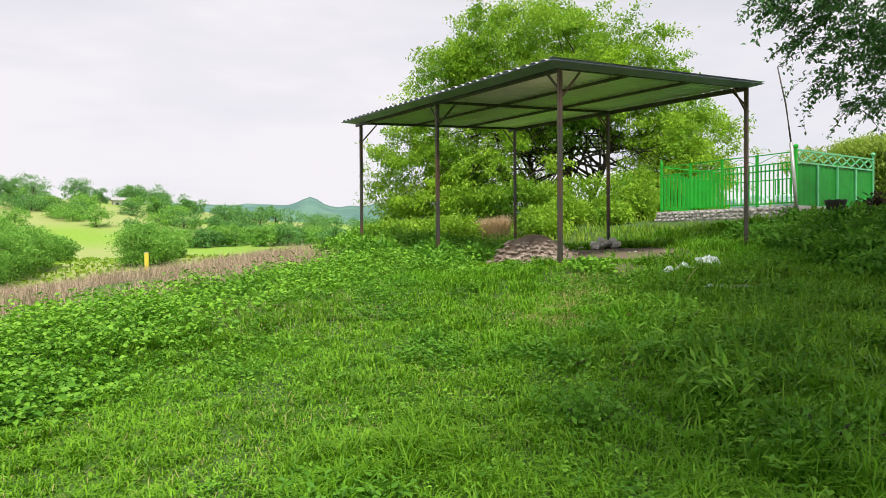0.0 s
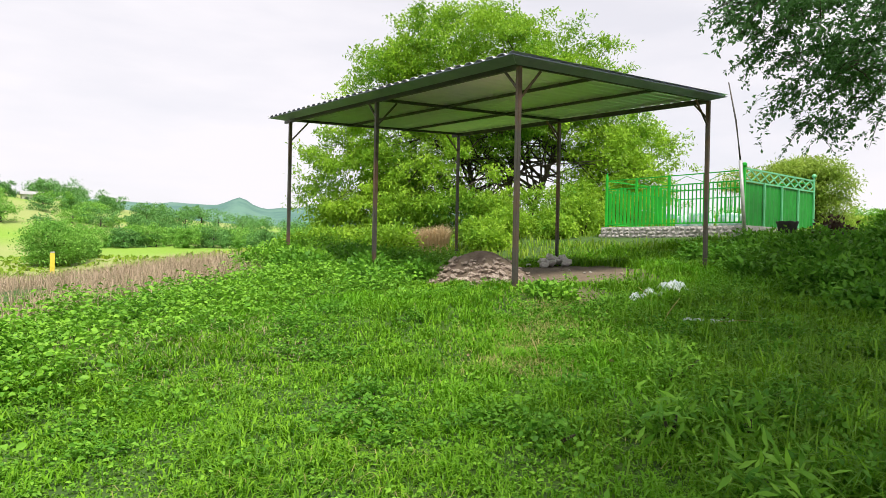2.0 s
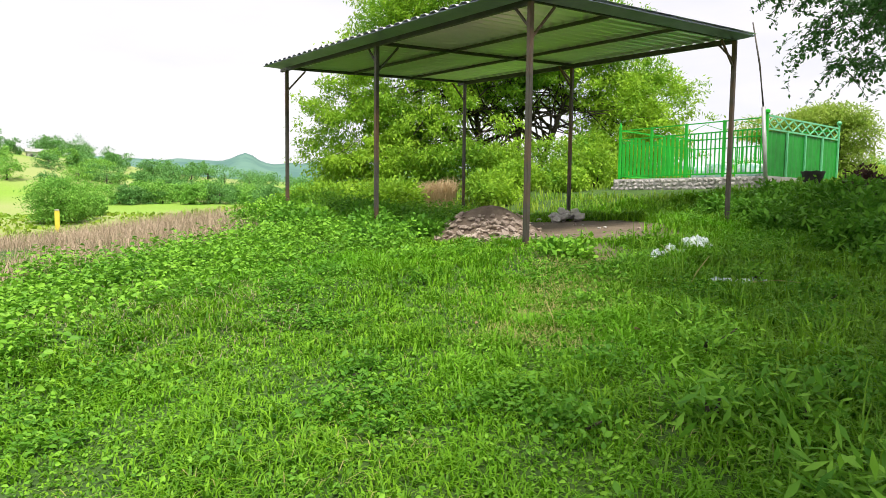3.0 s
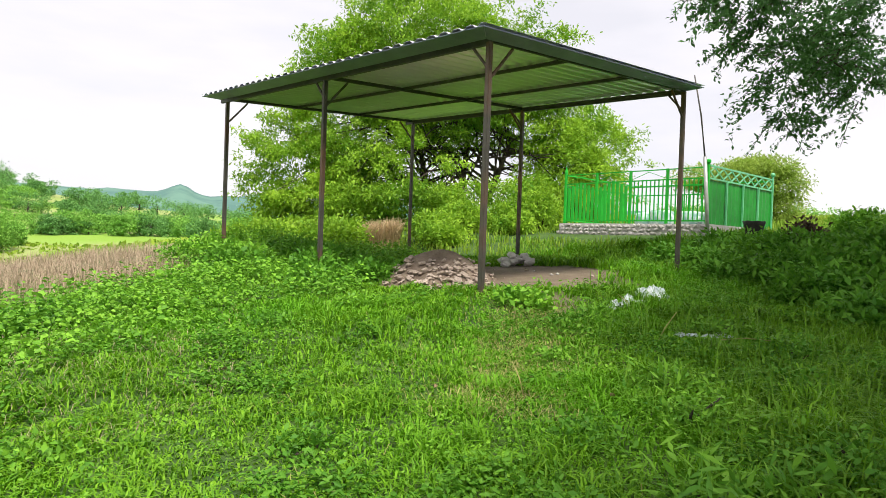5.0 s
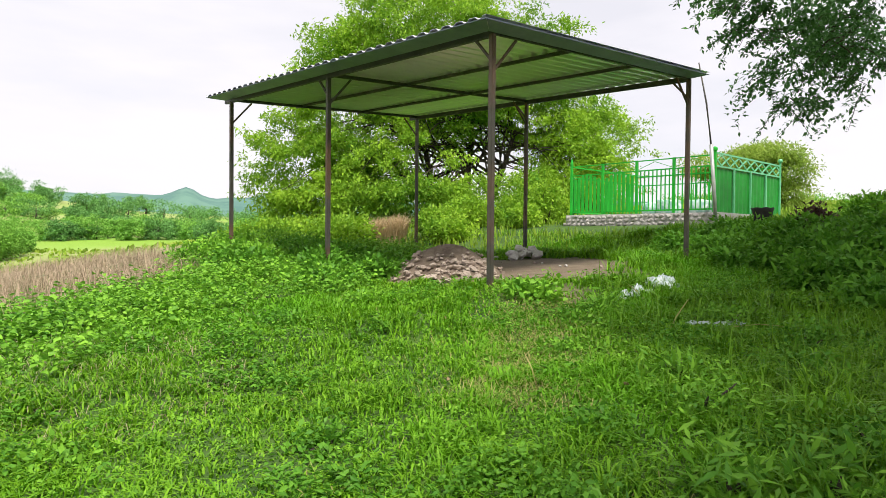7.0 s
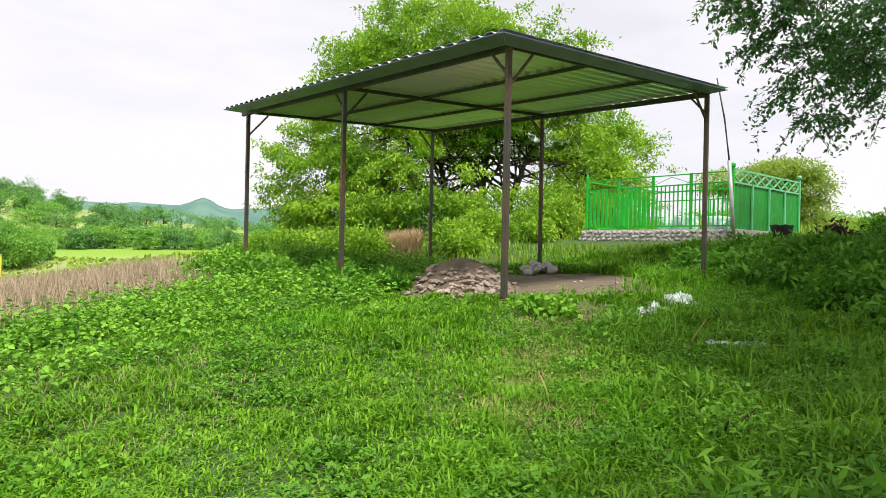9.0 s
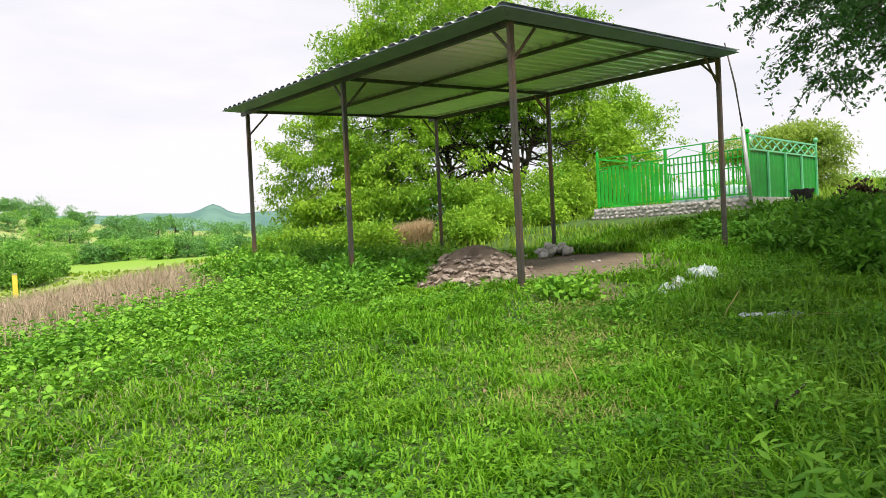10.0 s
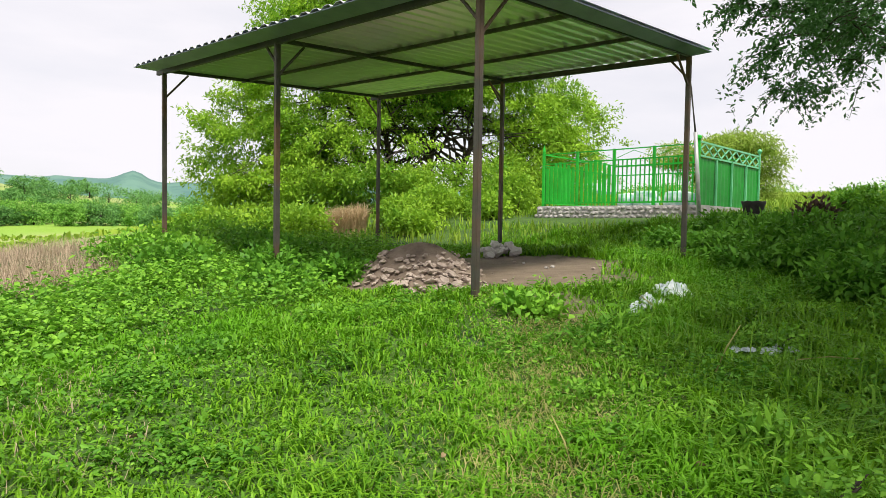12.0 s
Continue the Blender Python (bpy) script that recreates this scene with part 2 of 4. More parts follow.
def build_ground():
    segs, radii = 240, np.concatenate([np.linspace(0.25, 20, 90), np.geomspace(20.5, 3500, 80)])
    ang = np.linspace(0, 2 * np.pi, segs, endpoint=False)
    X = -1 + radii[:, None] * np.cos(ang)[None]
    Y = -0.5 + radii[:, None] * np.sin(ang)[None]
    V = np.stack([X, Y, ground_z(X, Y)], -1).reshape(-1, 3)
    i = np.arange(len(radii) - 1)[:, None] * segs
    j = np.arange(segs)[None]
    k = (j + 1) % segs
    Q = np.stack([i + j, i + segs + j, i + segs + k, i + k], -1).reshape(-1, 4)
    V = np.vstack([V, [[-1, -0.5, ground_z(-1, -0.5)]]])
    T = np.stack([np.full(segs, len(V) - 1), j[0], k[0]], -1)
    me = np_mesh("ground", V, [Q, T])
    me.polygons.foreach_set("use_smooth", [True] * len(me.polygons))
    b = me.attributes.new("bare", "FLOAT", "POINT")
    b.data.foreach_set("value", bare(V[:, 0], V[:, 1]).astype(np.float32))
    dry = smooth((np.hypot(V[:, 0] + 5, V[:, 1] + 5) - 35) / 40) * smooth((fractal(V[:, 0] * 0.5, V[:, 1], 0.06, 15) - 0.32) / 0.2)
    b = me.attributes.new("dry", "FLOAT", "POINT")
    b.data.foreach_set("value", dry.astype(np.float32))
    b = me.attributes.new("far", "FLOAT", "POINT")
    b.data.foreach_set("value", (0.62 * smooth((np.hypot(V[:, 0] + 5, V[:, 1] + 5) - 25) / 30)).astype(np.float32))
    ob = array_object("ground", me, M_GROUND)
    # bare earth shows where the turf is worn off
    n, l = M_GROUND.node_tree.nodes, M_GROUND.node_tree.links
    p = n["Principled BSDF"]
    old = p.inputs["Base Color"].links[0].from_socket
    at = n.new("ShaderNodeAttribute")
    at.attribute_name = "bare"
    tc = n.new("ShaderNodeTexCoord")
    nz = n.new("ShaderNodeTexNoise")
    nz.inputs["Scale"].default_value, nz.inputs["Detail"].default_value = 5.0, 8
    l.new(tc.outputs["Object"], nz.inputs["Vector"])
    earth = n.new("ShaderNodeMix")
    earth.data_type = "RGBA"
    earth.inputs[6].default_value, earth.inputs[7].default_value = (0.075, 0.054, 0.036, 1), (0.25, 0.19, 0.135, 1)
    l.new(nz.outputs["Fac"], earth.inputs[0])
    mx = n.new("ShaderNodeMix")
    mx.data_type = "RGBA"
    l.new(at.outputs["Fac"], mx.inputs[0])
    # pale dry pasture in the valley
    at2 = n.new("ShaderNodeAttribute")
    at2.attribute_name = "dry"
    field = n.new("ShaderNodeMix")
    field.data_type = "RGBA"
    field.inputs[7].default_value = (0.28, 0.33, 0.10, 1)
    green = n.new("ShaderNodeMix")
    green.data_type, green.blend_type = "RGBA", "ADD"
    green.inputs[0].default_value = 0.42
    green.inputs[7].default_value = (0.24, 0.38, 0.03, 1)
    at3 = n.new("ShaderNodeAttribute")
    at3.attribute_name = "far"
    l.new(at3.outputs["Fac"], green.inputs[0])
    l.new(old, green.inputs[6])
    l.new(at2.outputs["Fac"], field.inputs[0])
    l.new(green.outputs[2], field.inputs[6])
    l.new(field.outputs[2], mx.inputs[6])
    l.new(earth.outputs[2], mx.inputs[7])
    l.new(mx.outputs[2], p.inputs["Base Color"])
    return tagged(ob, "green grassy ground with a bare brown patch", "ground", kind="structure")


build_ground()

# ---- plants ----
rng = np.random.default_rng(7)


def unit(a):
    return a / np.maximum(np.linalg.norm(a, axis=1, keepdims=True), 1e-9)


def blades(P, H, W, bend):
    """Arching grass blades: five corners each."""
    n = len(P)
    az = rng.uniform(0, 2 * np.pi, n)
    d = np.stack([np.cos(az), np.sin(az), np.zeros(n)], 1)
    s = np.stack([-np.sin(az), np.cos(az), np.zeros(n)], 1)
    up = np.array([[0, 0, 1.0]])
    H, W, bend = H[:, None], W[:, None], bend[:, None]
    mid = P + up * H * 0.6 + d * H * bend * 0.3
    tip = P + up * H * (1 - 0.35 * bend) + d * H * bend
    V = np.stack([P - s * W / 2, P + s * W / 2, mid + s * W * 0.42, mid - s * W * 0.42, tip], 1).reshape(-1, 3)
    b = np.arange(n)[:, None] * 5
    return V, [b + np.array([[0, 1, 2, 3]]), b + np.array([[3, 2, 4]])]


def leaves(P, D, L, W, fold=0.25, broad=False):
    """Leaves that start at P and point along D; broad ones have six corners and a midrib."""
    n = len(P)
    D = unit(D)
    r = unit(rng.normal(size=(n, 3)))
    r[:, 2] = np.abs(r[:, 2]) + 0.8
    S = unit(np.cross(D, r))
    N = np.cross(S, D)
    L, W = np.broadcast_to(L, n)[:, None], np.broadcast_to(W, n)[:, None]
    drop = -N * W * fold
    b = np.arange(n)[:, None]
    if broad:
        V = np.stack([P, P + D * L * 0.35 + S * W / 2 - drop, P + D * L * 0.72 + S * W * 0.38 - drop, P + D * L - N * L * 0.12,
                      P + D * L * 0.72 - S * W * 0.38 - drop, P + D * L * 0.35 - S * W / 2 - drop], 1).reshape(-1, 3)
        return V, [b * 6 + np.array([[0, 1, 2, 3]]), b * 6 + np.array([[0, 3, 4, 5]])]
    V = np.stack([P, P + D * L * 0.45 + S * W / 2 - drop, P + D * L, P + D * L * 0.45 - S * W / 2 - drop], 1).reshape(-1, 3)
    return V, [b * 4 + np.array([[0, 1, 2, 3]])]


def join(sets):
    V, quads, tris, off = [], [], [], 0
    for v, faces in sets:
        V.append(v)
        for f in faces:
            (quads if f.shape[1] == 4 else tris).append(f + off)
        off += len(v)
    out = [np.concatenate(quads)] if quads else []
    return np.concatenate(V), out + ([np.concatenate(tris)] if tris else [])


def scatter(n, near, far, a0, a1, power=1.0):
    """Points over a sector of the terrace as seen from its south-west end."""
    r = near + (far - near) * rng.random(n) ** power
    a = np.radians(rng.uniform(a0, a1, n))
    x, y = -7.0 + r * np.cos(a), -7.6 + r * np.sin(a)
    return x, y


def stuff(name, sets, mat, label, category):
    V, F = join(sets)
    return tagged(array_object(name, np_mesh(name, V, F), mat), label, category, kind="stuff")


def on_ground(x, y, dz=0.0):
    return np.stack([x, y, ground_z(x, y) + dz], 1)


def weediness(x, y):
    """0 in the cropped lawn, 1 in the rank weeds along its edges."""
    left = smooth((side(x, y) + 3.7 + 2.2 * (fractal(x, y, 0.6, 42) - 0.5)) / 1.8)
    front = smooth((1.1 - np.abs(np.hypot((x + 1.2) / 1.25, (y - 3.6) / 2.5))) / 0.3)
    return np.maximum(left, front)


def longness(x, y):
    """1 in the long grass by the bank."""
    return smooth((x - 0.9 * y - 0.3) / 2.2)


def lawn():
    sets = []
    x, y = scatter(440000, 1.2, 17.5, 8, 104, 0.98)
    keep = (rng.random(len(x)) > bare(x, y) * 1.1) & (side(x, y) < 1.5) & (weediness(x, y) < 0.3 + rng.random(len(x)))
    keep &= ~((x > 9.0) & (y > 1.6) & (y < 5.8))
    x, y = x[keep], y[keep]
    r = np.hypot(x + 5, y + 5)
    patch = fractal(x, y, 1.3, 21)
    h = (0.035 + 0.085 * patch ** 1.5 * rng.uniform(0.5, 1.5, len(x))) * (1 + 0.9 * longness(x, y)) * (0.55 + 1.15 * smooth((fractal(x, y, 4.5, 22) - 0.3) / 0.4))
    w = (0.0074 + 0.0010 * r) * rng.uniform(0.6, 1.4, len(x))
    sets.append(blades(on_ground(x, y, -0.005), h, w, rng.uniform(0.3, 1.7, len(x))))
    return stuff("grass", sets, M_GRASS, "short bright green meadow grass on the ground", "grass")


def long_grass():
    x, y = scatter(110000, 1.5, 20, 5, 62, 0.9)
    keep = (rng.random(len(x)) < longness(x, y) * smooth((fractal(x, y, 0.9, 31) - 0.25) / 0.3)) & (bare(x, y) < 0.2)
    keep &= ~((x > 7.3) & (y > 2.2) & (y < 6.4)) & ~((x > 9.0) & (y > 1.6) & (y < 5.8))
    x, y = x[keep], y[keep]
    r = np.hypot(x + 5, y + 5)
    tuft = smooth((fractal(x, y, 3.2, 33) - 0.34) / 0.3)
    keep = rng.random(len(x)) < 0.12 + tuft
    x, y, r, tuft = x[keep], y[keep], r[keep], tuft[keep]
    sets = [blades(on_ground(x, y, -0.01), rng.uniform(0.08, 0.24, len(x)) * (0.6 + 0.6 * tuft), (0.008 + 0.0007 * r) * rng.uniform(0.6, 1.3, len(x)), rng.uniform(0.3, 1.8, len(x)))]
    x, y = scatter(2600, 2.5, 13, 10, 55)
    keep = (longness(x, y) > 0.4) & (bare(x, y) < 0.2)
    x, y = x[keep], y[keep]
    sets.append(blades(on_ground(x, y), rng.uniform(0.22, 0.45, len(x)), rng.uniform(0.004, 0.008, len(x)), rng.uniform(0.1, 0.9, len(x))))
    return stuff("long_grass", sets, M_TALLGRASS, "long unmown green grass beside the bank", "grass")


def rosette(x, y, H, count, L, W, broad=True):
    """Broad-leaved plants: leaves in tiers round a stem."""
    n = len(x)
    base = np.repeat(on_ground(x, y), count, 0)
    t = rng.random(n * count)
    az = rng.uniform(0, 2 * np.pi, n * count)
    hh = np.repeat(H, count) * (0.15 + 0.85 * t)
    out = np.stack([np.cos(az), np.sin(az), np.zeros(n * count)], 1)
    P = base + out * (np.repeat(H, count) * rng.uniform(0.05, 0.55, n * count))[:, None]
    P[:, 2] += hh
    D = out + np.array([[0, 0, 1.0]]) * rng.uniform(-0.45, 0.5, n * count)[:, None]
    sc = rng.uniform(0.6, 1.3, n * count)
    return leaves(P, D, L * sc, W * sc, 0.2, broad)


def weeds():
    x, y = scatter(36000, 4, 19.5, 30, 104)
    keep = (rng.random(len(x)) < 0.6 * weediness(x, y) * smooth((fractal(x, y, 0.8, 41) - 0.2) / 0.3)) & (bare(x, y) < 0.3) & (side(x, y) < -0.2 - 1.4 * fractal(x, y, 0.5, 53))
    keep &= (np.hypot((x + 3.9) / 1.0, (y - 0.1) / 1.3) > 1) | (rng.random(len(x)) < 0.4)
    x, y = x[keep], y[keep]
    H = (0.10 + 0.26 * fractal(x, y, 0.6, 43) * rng.uniform(0.5, 1.3, len(x))) * (0.5 + 0.9 * smooth((fractal(x, y, 2.6, 44) - 0.3) / 0.4))
    sets = [rosette(x, y, H, 14, 0.052, 0.038)]
    # scattered small ones in the lawn
    x, y = scatter(15000, 1.5, 14, 8, 102)
    keep = (fractal(x, y, 0.9, 47) > 0.46) & (bare(x, y) < 0.3)
    x, y = x[keep], y[keep]
    sets.append(rosette(x, y, rng.uniform(0.03, 0.09, len(x)), 7, 0.028, 0.016))
    # lush pale ones along the trodden line
    x, y = scatter(2600, 1.5, 12, 8, 75)
    keep = (fractal(x, y, 0.7, 49) > 0.42) & (bare(x, y) < 0.3) & (longness(x, y) > 0.15)
    x, y = x[keep], y[keep]
    sets.append(rosette(x, y, rng.uniform(0.06, 0.16, len(x)), 11, 0.050, 0.017))
    return stuff("weeds", sets, M_WEED, "leafy green weeds growing through the grass", "weeds")


def dark_weeds():
    """Low dark-leaved plants in patches of their own through the lawn."""
    x, y = scatter(30000, 1.3, 14, 8, 102)
    keep = (fractal(x, y, 1.5, 45) > 0.645 - 0.06 * longness(x, y)) & (bare(x, y) < 0.3)
    x, y = x[keep], y[keep]
    H = rng.uniform(0.05, 0.15, len(x)) * (1 + 0.6 * longness(x, y))
    return stuff("weeds", [rosette(x, y, H, 11, 0.040, 0.019)], M_BUSH, "dark green low weeds in patches in the lawn", "weeds")


def dry_grass():
    u, v = rng.uniform(-12, 11.5, 150000), rng.random(150000) ** 1.4 * 18
    x, y = -6.5 + 0.815 * u - 0.58 * (v - 1.5), 2.4 + 0.58 * u + 0.815 * (v - 1.5)
    keep = (fractal(x, y, 0.7, 51) > 0.30 + 0.3 * rng.random(len(x))) & (v > 2.4 * (fractal(x, y, 0.55, 53) - 0.35) - 0.5 + 1.2 * rng.random(len(x)) ** 2 + smooth((u - 7.5) / 3) * 2)
    x, y, v = x[keep], y[keep], v[keep]
    n = len(x)
    sets = [blades(on_ground(x, y), rng.uniform(0.15, 0.5, n) * (0.7 + 0.5 * fractal(x, y, 1.2, 54)), rng.uniform(0.003, 0.008, n), rng.uniform(0.1, 1.2, n))]
    n = 1000
    a, r = rng.uniform(0, 2 * np.pi, n), np.sqrt(rng.random(n))
    x, y = -3.9 + 1.0 * r * np.cos(a), 0.1 + 1.3 * r * np.sin(a)
    sets.append(blades(on_ground(x, y, 0.03), rng.uniform(0.04, 0.10, n), rng.uniform(0.0015, 0.0035, n), rng.uniform(0.8, 2.4, n)))
    return stuff("dry_grass", sets, M_DRYGRASS, "dry pinkish brown seeding grass on the terrace edge", "grass")


def dead_blades():
    """Straw-coloured dead blades lying through the lawn."""
    x, y = scatter(9000, 1.5, 13, 10, 100)
    keep = (bare(x, y) < 0.6) & (fractal(x, y, 0.5, 55) + 0.35 * smooth(1.2 - np.hypot((x - 0.2) / 1.2, (y + 1.4) / 2.0)) > 0.52)
    x, y = x[keep], y[keep]
    # more litter along the trodden line that leads to the shelter
    t, off = rng.random(3200), rng.normal(size=3200) * 0.28
    x, y = np.append(x, 0.5 - 2.8 * t + off * 0.5), np.append(y, -0.5 - 1.8 * t - off * 0.85)
    n = len(x)
    return stuff("dead_grass", [blades(on_ground(x, y, 0.02), rng.uniform(0.03, 0.08, n), rng.uniform(0.003, 0.006, n), rng.uniform(1.0, 2.4, n))], M_STRAW, "straw-coloured dead blades lying in the lawn", "grass")


def rear_grass():
    """Thinner grass on the ground the walker comes from."""
    r, a = 2 + 22 * np.sqrt(rng.random(60000)), rng.uniform(0, 2 * np.pi, 60000)
    x, y = -7 + r * np.cos(a), -7.6 + r * np.sin(a)
    deg = np.degrees(a) % 360
    keep = ((deg > 100) | (deg < 12) | (r < 3)) & (side(x, y) < 2)
    x, y = x[keep], y[keep]
    n = len(x)
    return stuff("grass", [blades(on_ground(x, y, -0.005), rng.uniform(0.06, 0.16, n), rng.uniform(0.014, 0.03, n), rng.uniform(0.3, 1.5, n))], M_GRASS, "green meadow grass behind the path", "grass")


def field_tufts():
    """Rough tufts over the valley field."""
    u, q = rng.uniform(-45, 60, 26000), 22 + 95 * rng.random(26000)
    x, y = -6.5 + 0.815 * u - 0.58 * q, 2.4 + 0.58 * u + 0.815 * q
    keep = fractal(x, y, 0.09, 57) > 0.42
    x, y = x[keep], y[keep]
    n = len(x)
    h = rng.uniform(0.2, 0.55, n) * (0.5 + fractal(x, y, 0.05, 59))
    return stuff("field_grass", [blades(on_ground(x, y, -0.02), h, rng.uniform(0.15, 0.5, n), rng.uniform(0.2, 1.0, n))], M_MEADOW, "rough yellow-green tufts in the valley field", "grass")


def straw():
    sets = []
    for cx, cy, rx, ry, n, h in ((5.6, 9.3, 0.75, 0.5, 4200, 0.9),):
        a, r = rng.uniform(0, 2 * np.pi, n), np.sqrt(rng.random(n))
        x, y = cx + rx * r * np.cos(a), cy + ry * r * np.sin(a)
        sets.append(blades(on_ground(x, y), rng.uniform(0.5, 1.0, n) * h, rng.uniform(0.012, 0.02, n), rng.uniform(0.1, 0.6, n)))
    return stuff("straw_tuft", sets, M_PALESTRAW, "tuft of dry straw-coloured grass behind the shelter", "grass")


def far_meadow():
    """Tall yellow-green grass behind the shelter, round the tree and beyond the fence."""
    x, y = rng.uniform(4.5, 34, 60000), rng.uniform(-6, 26, 60000)
    keep = ((x > 5.2) | (y > 6.8)) & ~((x > 8.9) & (x < 13.8) & (y > 1.5) & (y < 5.9)) & (y > -0.9 * (x - 4) - 3)
    keep &= rng.random(len(x)) < 0.25 + fractal(x, y, 0.4, 61)
    keep &= ~((x < 9.2) & (y < 2.5)) & ~((x > 7.4) & (x < 9.2) & (y < 6.2)) & (side(x, y) < 4)
    x, y = x[keep], y[keep]
    n = len(x)
    r = np.hypot(x + 5, y + 5)
    h = rng.uniform(0.10, 0.36, n) * (0.55 + 0.6 * fractal(x, y, 0.3, 63))
    return stuff("tall_grass", [blades(on_ground(x, y), h, 0.0017 * r * rng.uniform(0.6, 1.2, n), rng.uniform(0.1, 0.7, n))], M_MEADOW, "tall yellow-green grass behind the shelter", "grass")


M_MEADOW = material("meadow_grass", (0.13, 0.28, 0.02), (0.38, 0.50, 0.06), 0.3, 0.55, island=0.5, translucent=0.4)
lawn()
long_grass()
weeds()
dark_weeds()
dry_grass()
dead_blades()
rear_grass()
field_tufts()
straw()
far_meadow()


# ---- trees and bushes ----
def crown_points(lobes, n):
    """Spray centres in the outer shell of several lobes (x, y, z, rx, ry, rz), with an uneven outline."""
    size = np.array([(l[3] * l[4] * l[5]) ** 0.67 for l in lobes])
    pick = rng.choice(len(lobes), n, p=size / size.sum())
    lob = np.array(lobes)[pick]
    d = unit(rng.normal(size=(n, 3)))
    lump = 0.82 + 0.36 * fractal(d[:, 0] * 2 + pick * 3.1, d[:, 1] * 2 + d[:, 2] * 2.7, 1.6, 71)
    rad = (0.55 + 0.45 * rng.random(n) ** 0.6) * lump
    return lob[:, :3] + d * lob[:, 3:] * rad[:, None], d


def sprays(C, out, per, spread, L, W, droop=0.25):
    """Each spray is a twig's worth of leaves fanning out from its centre."""
    n = len(C) * per
    P = np.repeat(C, per, 0) + rng.normal(size=(n, 3)) * spread * np.array([[1, 1, 0.55]])
    D = np.repeat(out, per, 0) * 0.5 + rng.normal(size=(n, 3)) * 0.7
    D[:, 2] -= droop
    sc = rng.uniform(0.6, 1.35, n)
    return leaves(P, D, L * sc, W * sc, 0.2)


def limbs(bm, base, top, r0, targets, sides=7):
    """A trunk from base to top with limbs that bend out to the targets."""
    base, top = Vector(base), Vector(top)
    pts = [base + (top - base) * t + Vector((math.sin(t * 5) * 0.08, math.cos(t * 4) * 0.08, 0)) * (top - base).length * 0.3 for t in (0, 0.3, 0.65, 1.0)]
    tube(bm, pts, [r0 * 1.25, r0, r0 * 0.85, r0 * 0.65], sides)
    for t in targets:
        t = Vector(t)
        k = random.uniform(0.0, 2.0)
        s = pts[1].lerp(pts[2], k) if k < 1 else pts[2].lerp(pts[3], k - 1)
        mid = s.lerp(t, 0.45) + Vector((random.uniform(-0.25, 0.25), random.uniform(-0.25, 0.25), random.uniform(0.05, 0.45))) * (t - s).length * 0.5
        tube(bm, [s, s.lerp(mid, 0.5), mid, mid.lerp(t, 0.55), t], [r0 * 0.38, r0 * 0.30, r0 * 0.22, r0 * 0.13, r0 * 0.05], 5)


def tree(name, base, lobes, trunks, n_spray, per, spread, L, W, mat, label, category="tree", group="", limb_count=10, droop=0.25, thin=None, strands=None, tufts=0):
    """A tree: trunk with limbs, and a crown of leaves. Lobes and trunk ends are given from the base."""
    top = empty(name, base, label, category, group)
    bm = bmesh.new()
    C, out = crown_points(lobes, n_spray)
    if thin is not None:
        keep = thin(C)
        C, out = C[keep], out[keep]
    for foot, head, r0 in trunks:
        sel = rng.choice(len(C), limb_count, replace=False)
        limbs(bm, foot, head, r0, C[sel])
    part("trunk", bm, M_BARK, top, shade=True)
    if tufts:
        # twigs gather in flat layered boughs, with gaps between one bough and the next
        k = len(C) * tufts
        C = np.repeat(C, tufts, 0) + rng.normal(size=(k, 3)) * np.array([[0.40, 0.40, 0.17]])
        out = np.repeat(out, tufts, 0)
        C[:, 2] -= 0.35 * np.abs(rng.normal(size=k)) * rng.random(k)
    sets = [sprays(C, out, per, spread, L, W, droop)]
    if strands:
        S, _ = crown_points(strands[0], strands[1])
        k, n = 44, len(S)
        head = unit(0.5 * unit(np.stack([S[:, 0] - 2.0, S[:, 1] - 2.0, np.zeros(n)], 1)) + rng.normal(size=(n, 3)) * np.array([[1.0, 1.0, 0.35]]))
        ln = rng.uniform(0.25, 0.85, n)
        tt = np.tile(np.linspace(0.05, 1, k), n)
        rep_i = np.repeat(np.arange(n), k)
        P = S[rep_i] + head[rep_i] * (ln[rep_i] * tt)[:, None]
        P[:, 2] -= 0.55 * ln[rep_i] * tt ** 2
        P = P + rng.normal(size=P.shape) * 0.035
        flank = np.cross(head, np.array([[0, 0, 1.0]]))[rep_i] * np.where(np.arange(n * k) % 2, 1, -1)[:, None]
        D = head[rep_i] * 0.4 + flank * 0.8 + rng.normal(size=P.shape) * 0.6
        D[:, 2] -= 0.45
        sc = rng.uniform(0.6, 1.3, n * k)
        sets.append(leaves(P, D, 0.10 * sc, 0.048 * sc, 0.2))
        bm = bmesh.new()
        for q in range(0, n, 3):
            a, h, m = Vector(S[q]), Vector(head[q]), float(ln[q])
            tube(bm, [a, a + h * m * 0.5 - Vector((0, 0, 0.14 * m)), a + h * m - Vector((0, 0, 0.55 * m))], [0.012, 0.008, 0.003], 4)
        tagged(part("branchwork", bm, M_BARK, top), kind="stuff")
    V, F = join(sets)
    array_object("crown", np_mesh("crown", V, F), mat, top)
    return top


def gz(x, y):
    return float(ground_z(x, y))


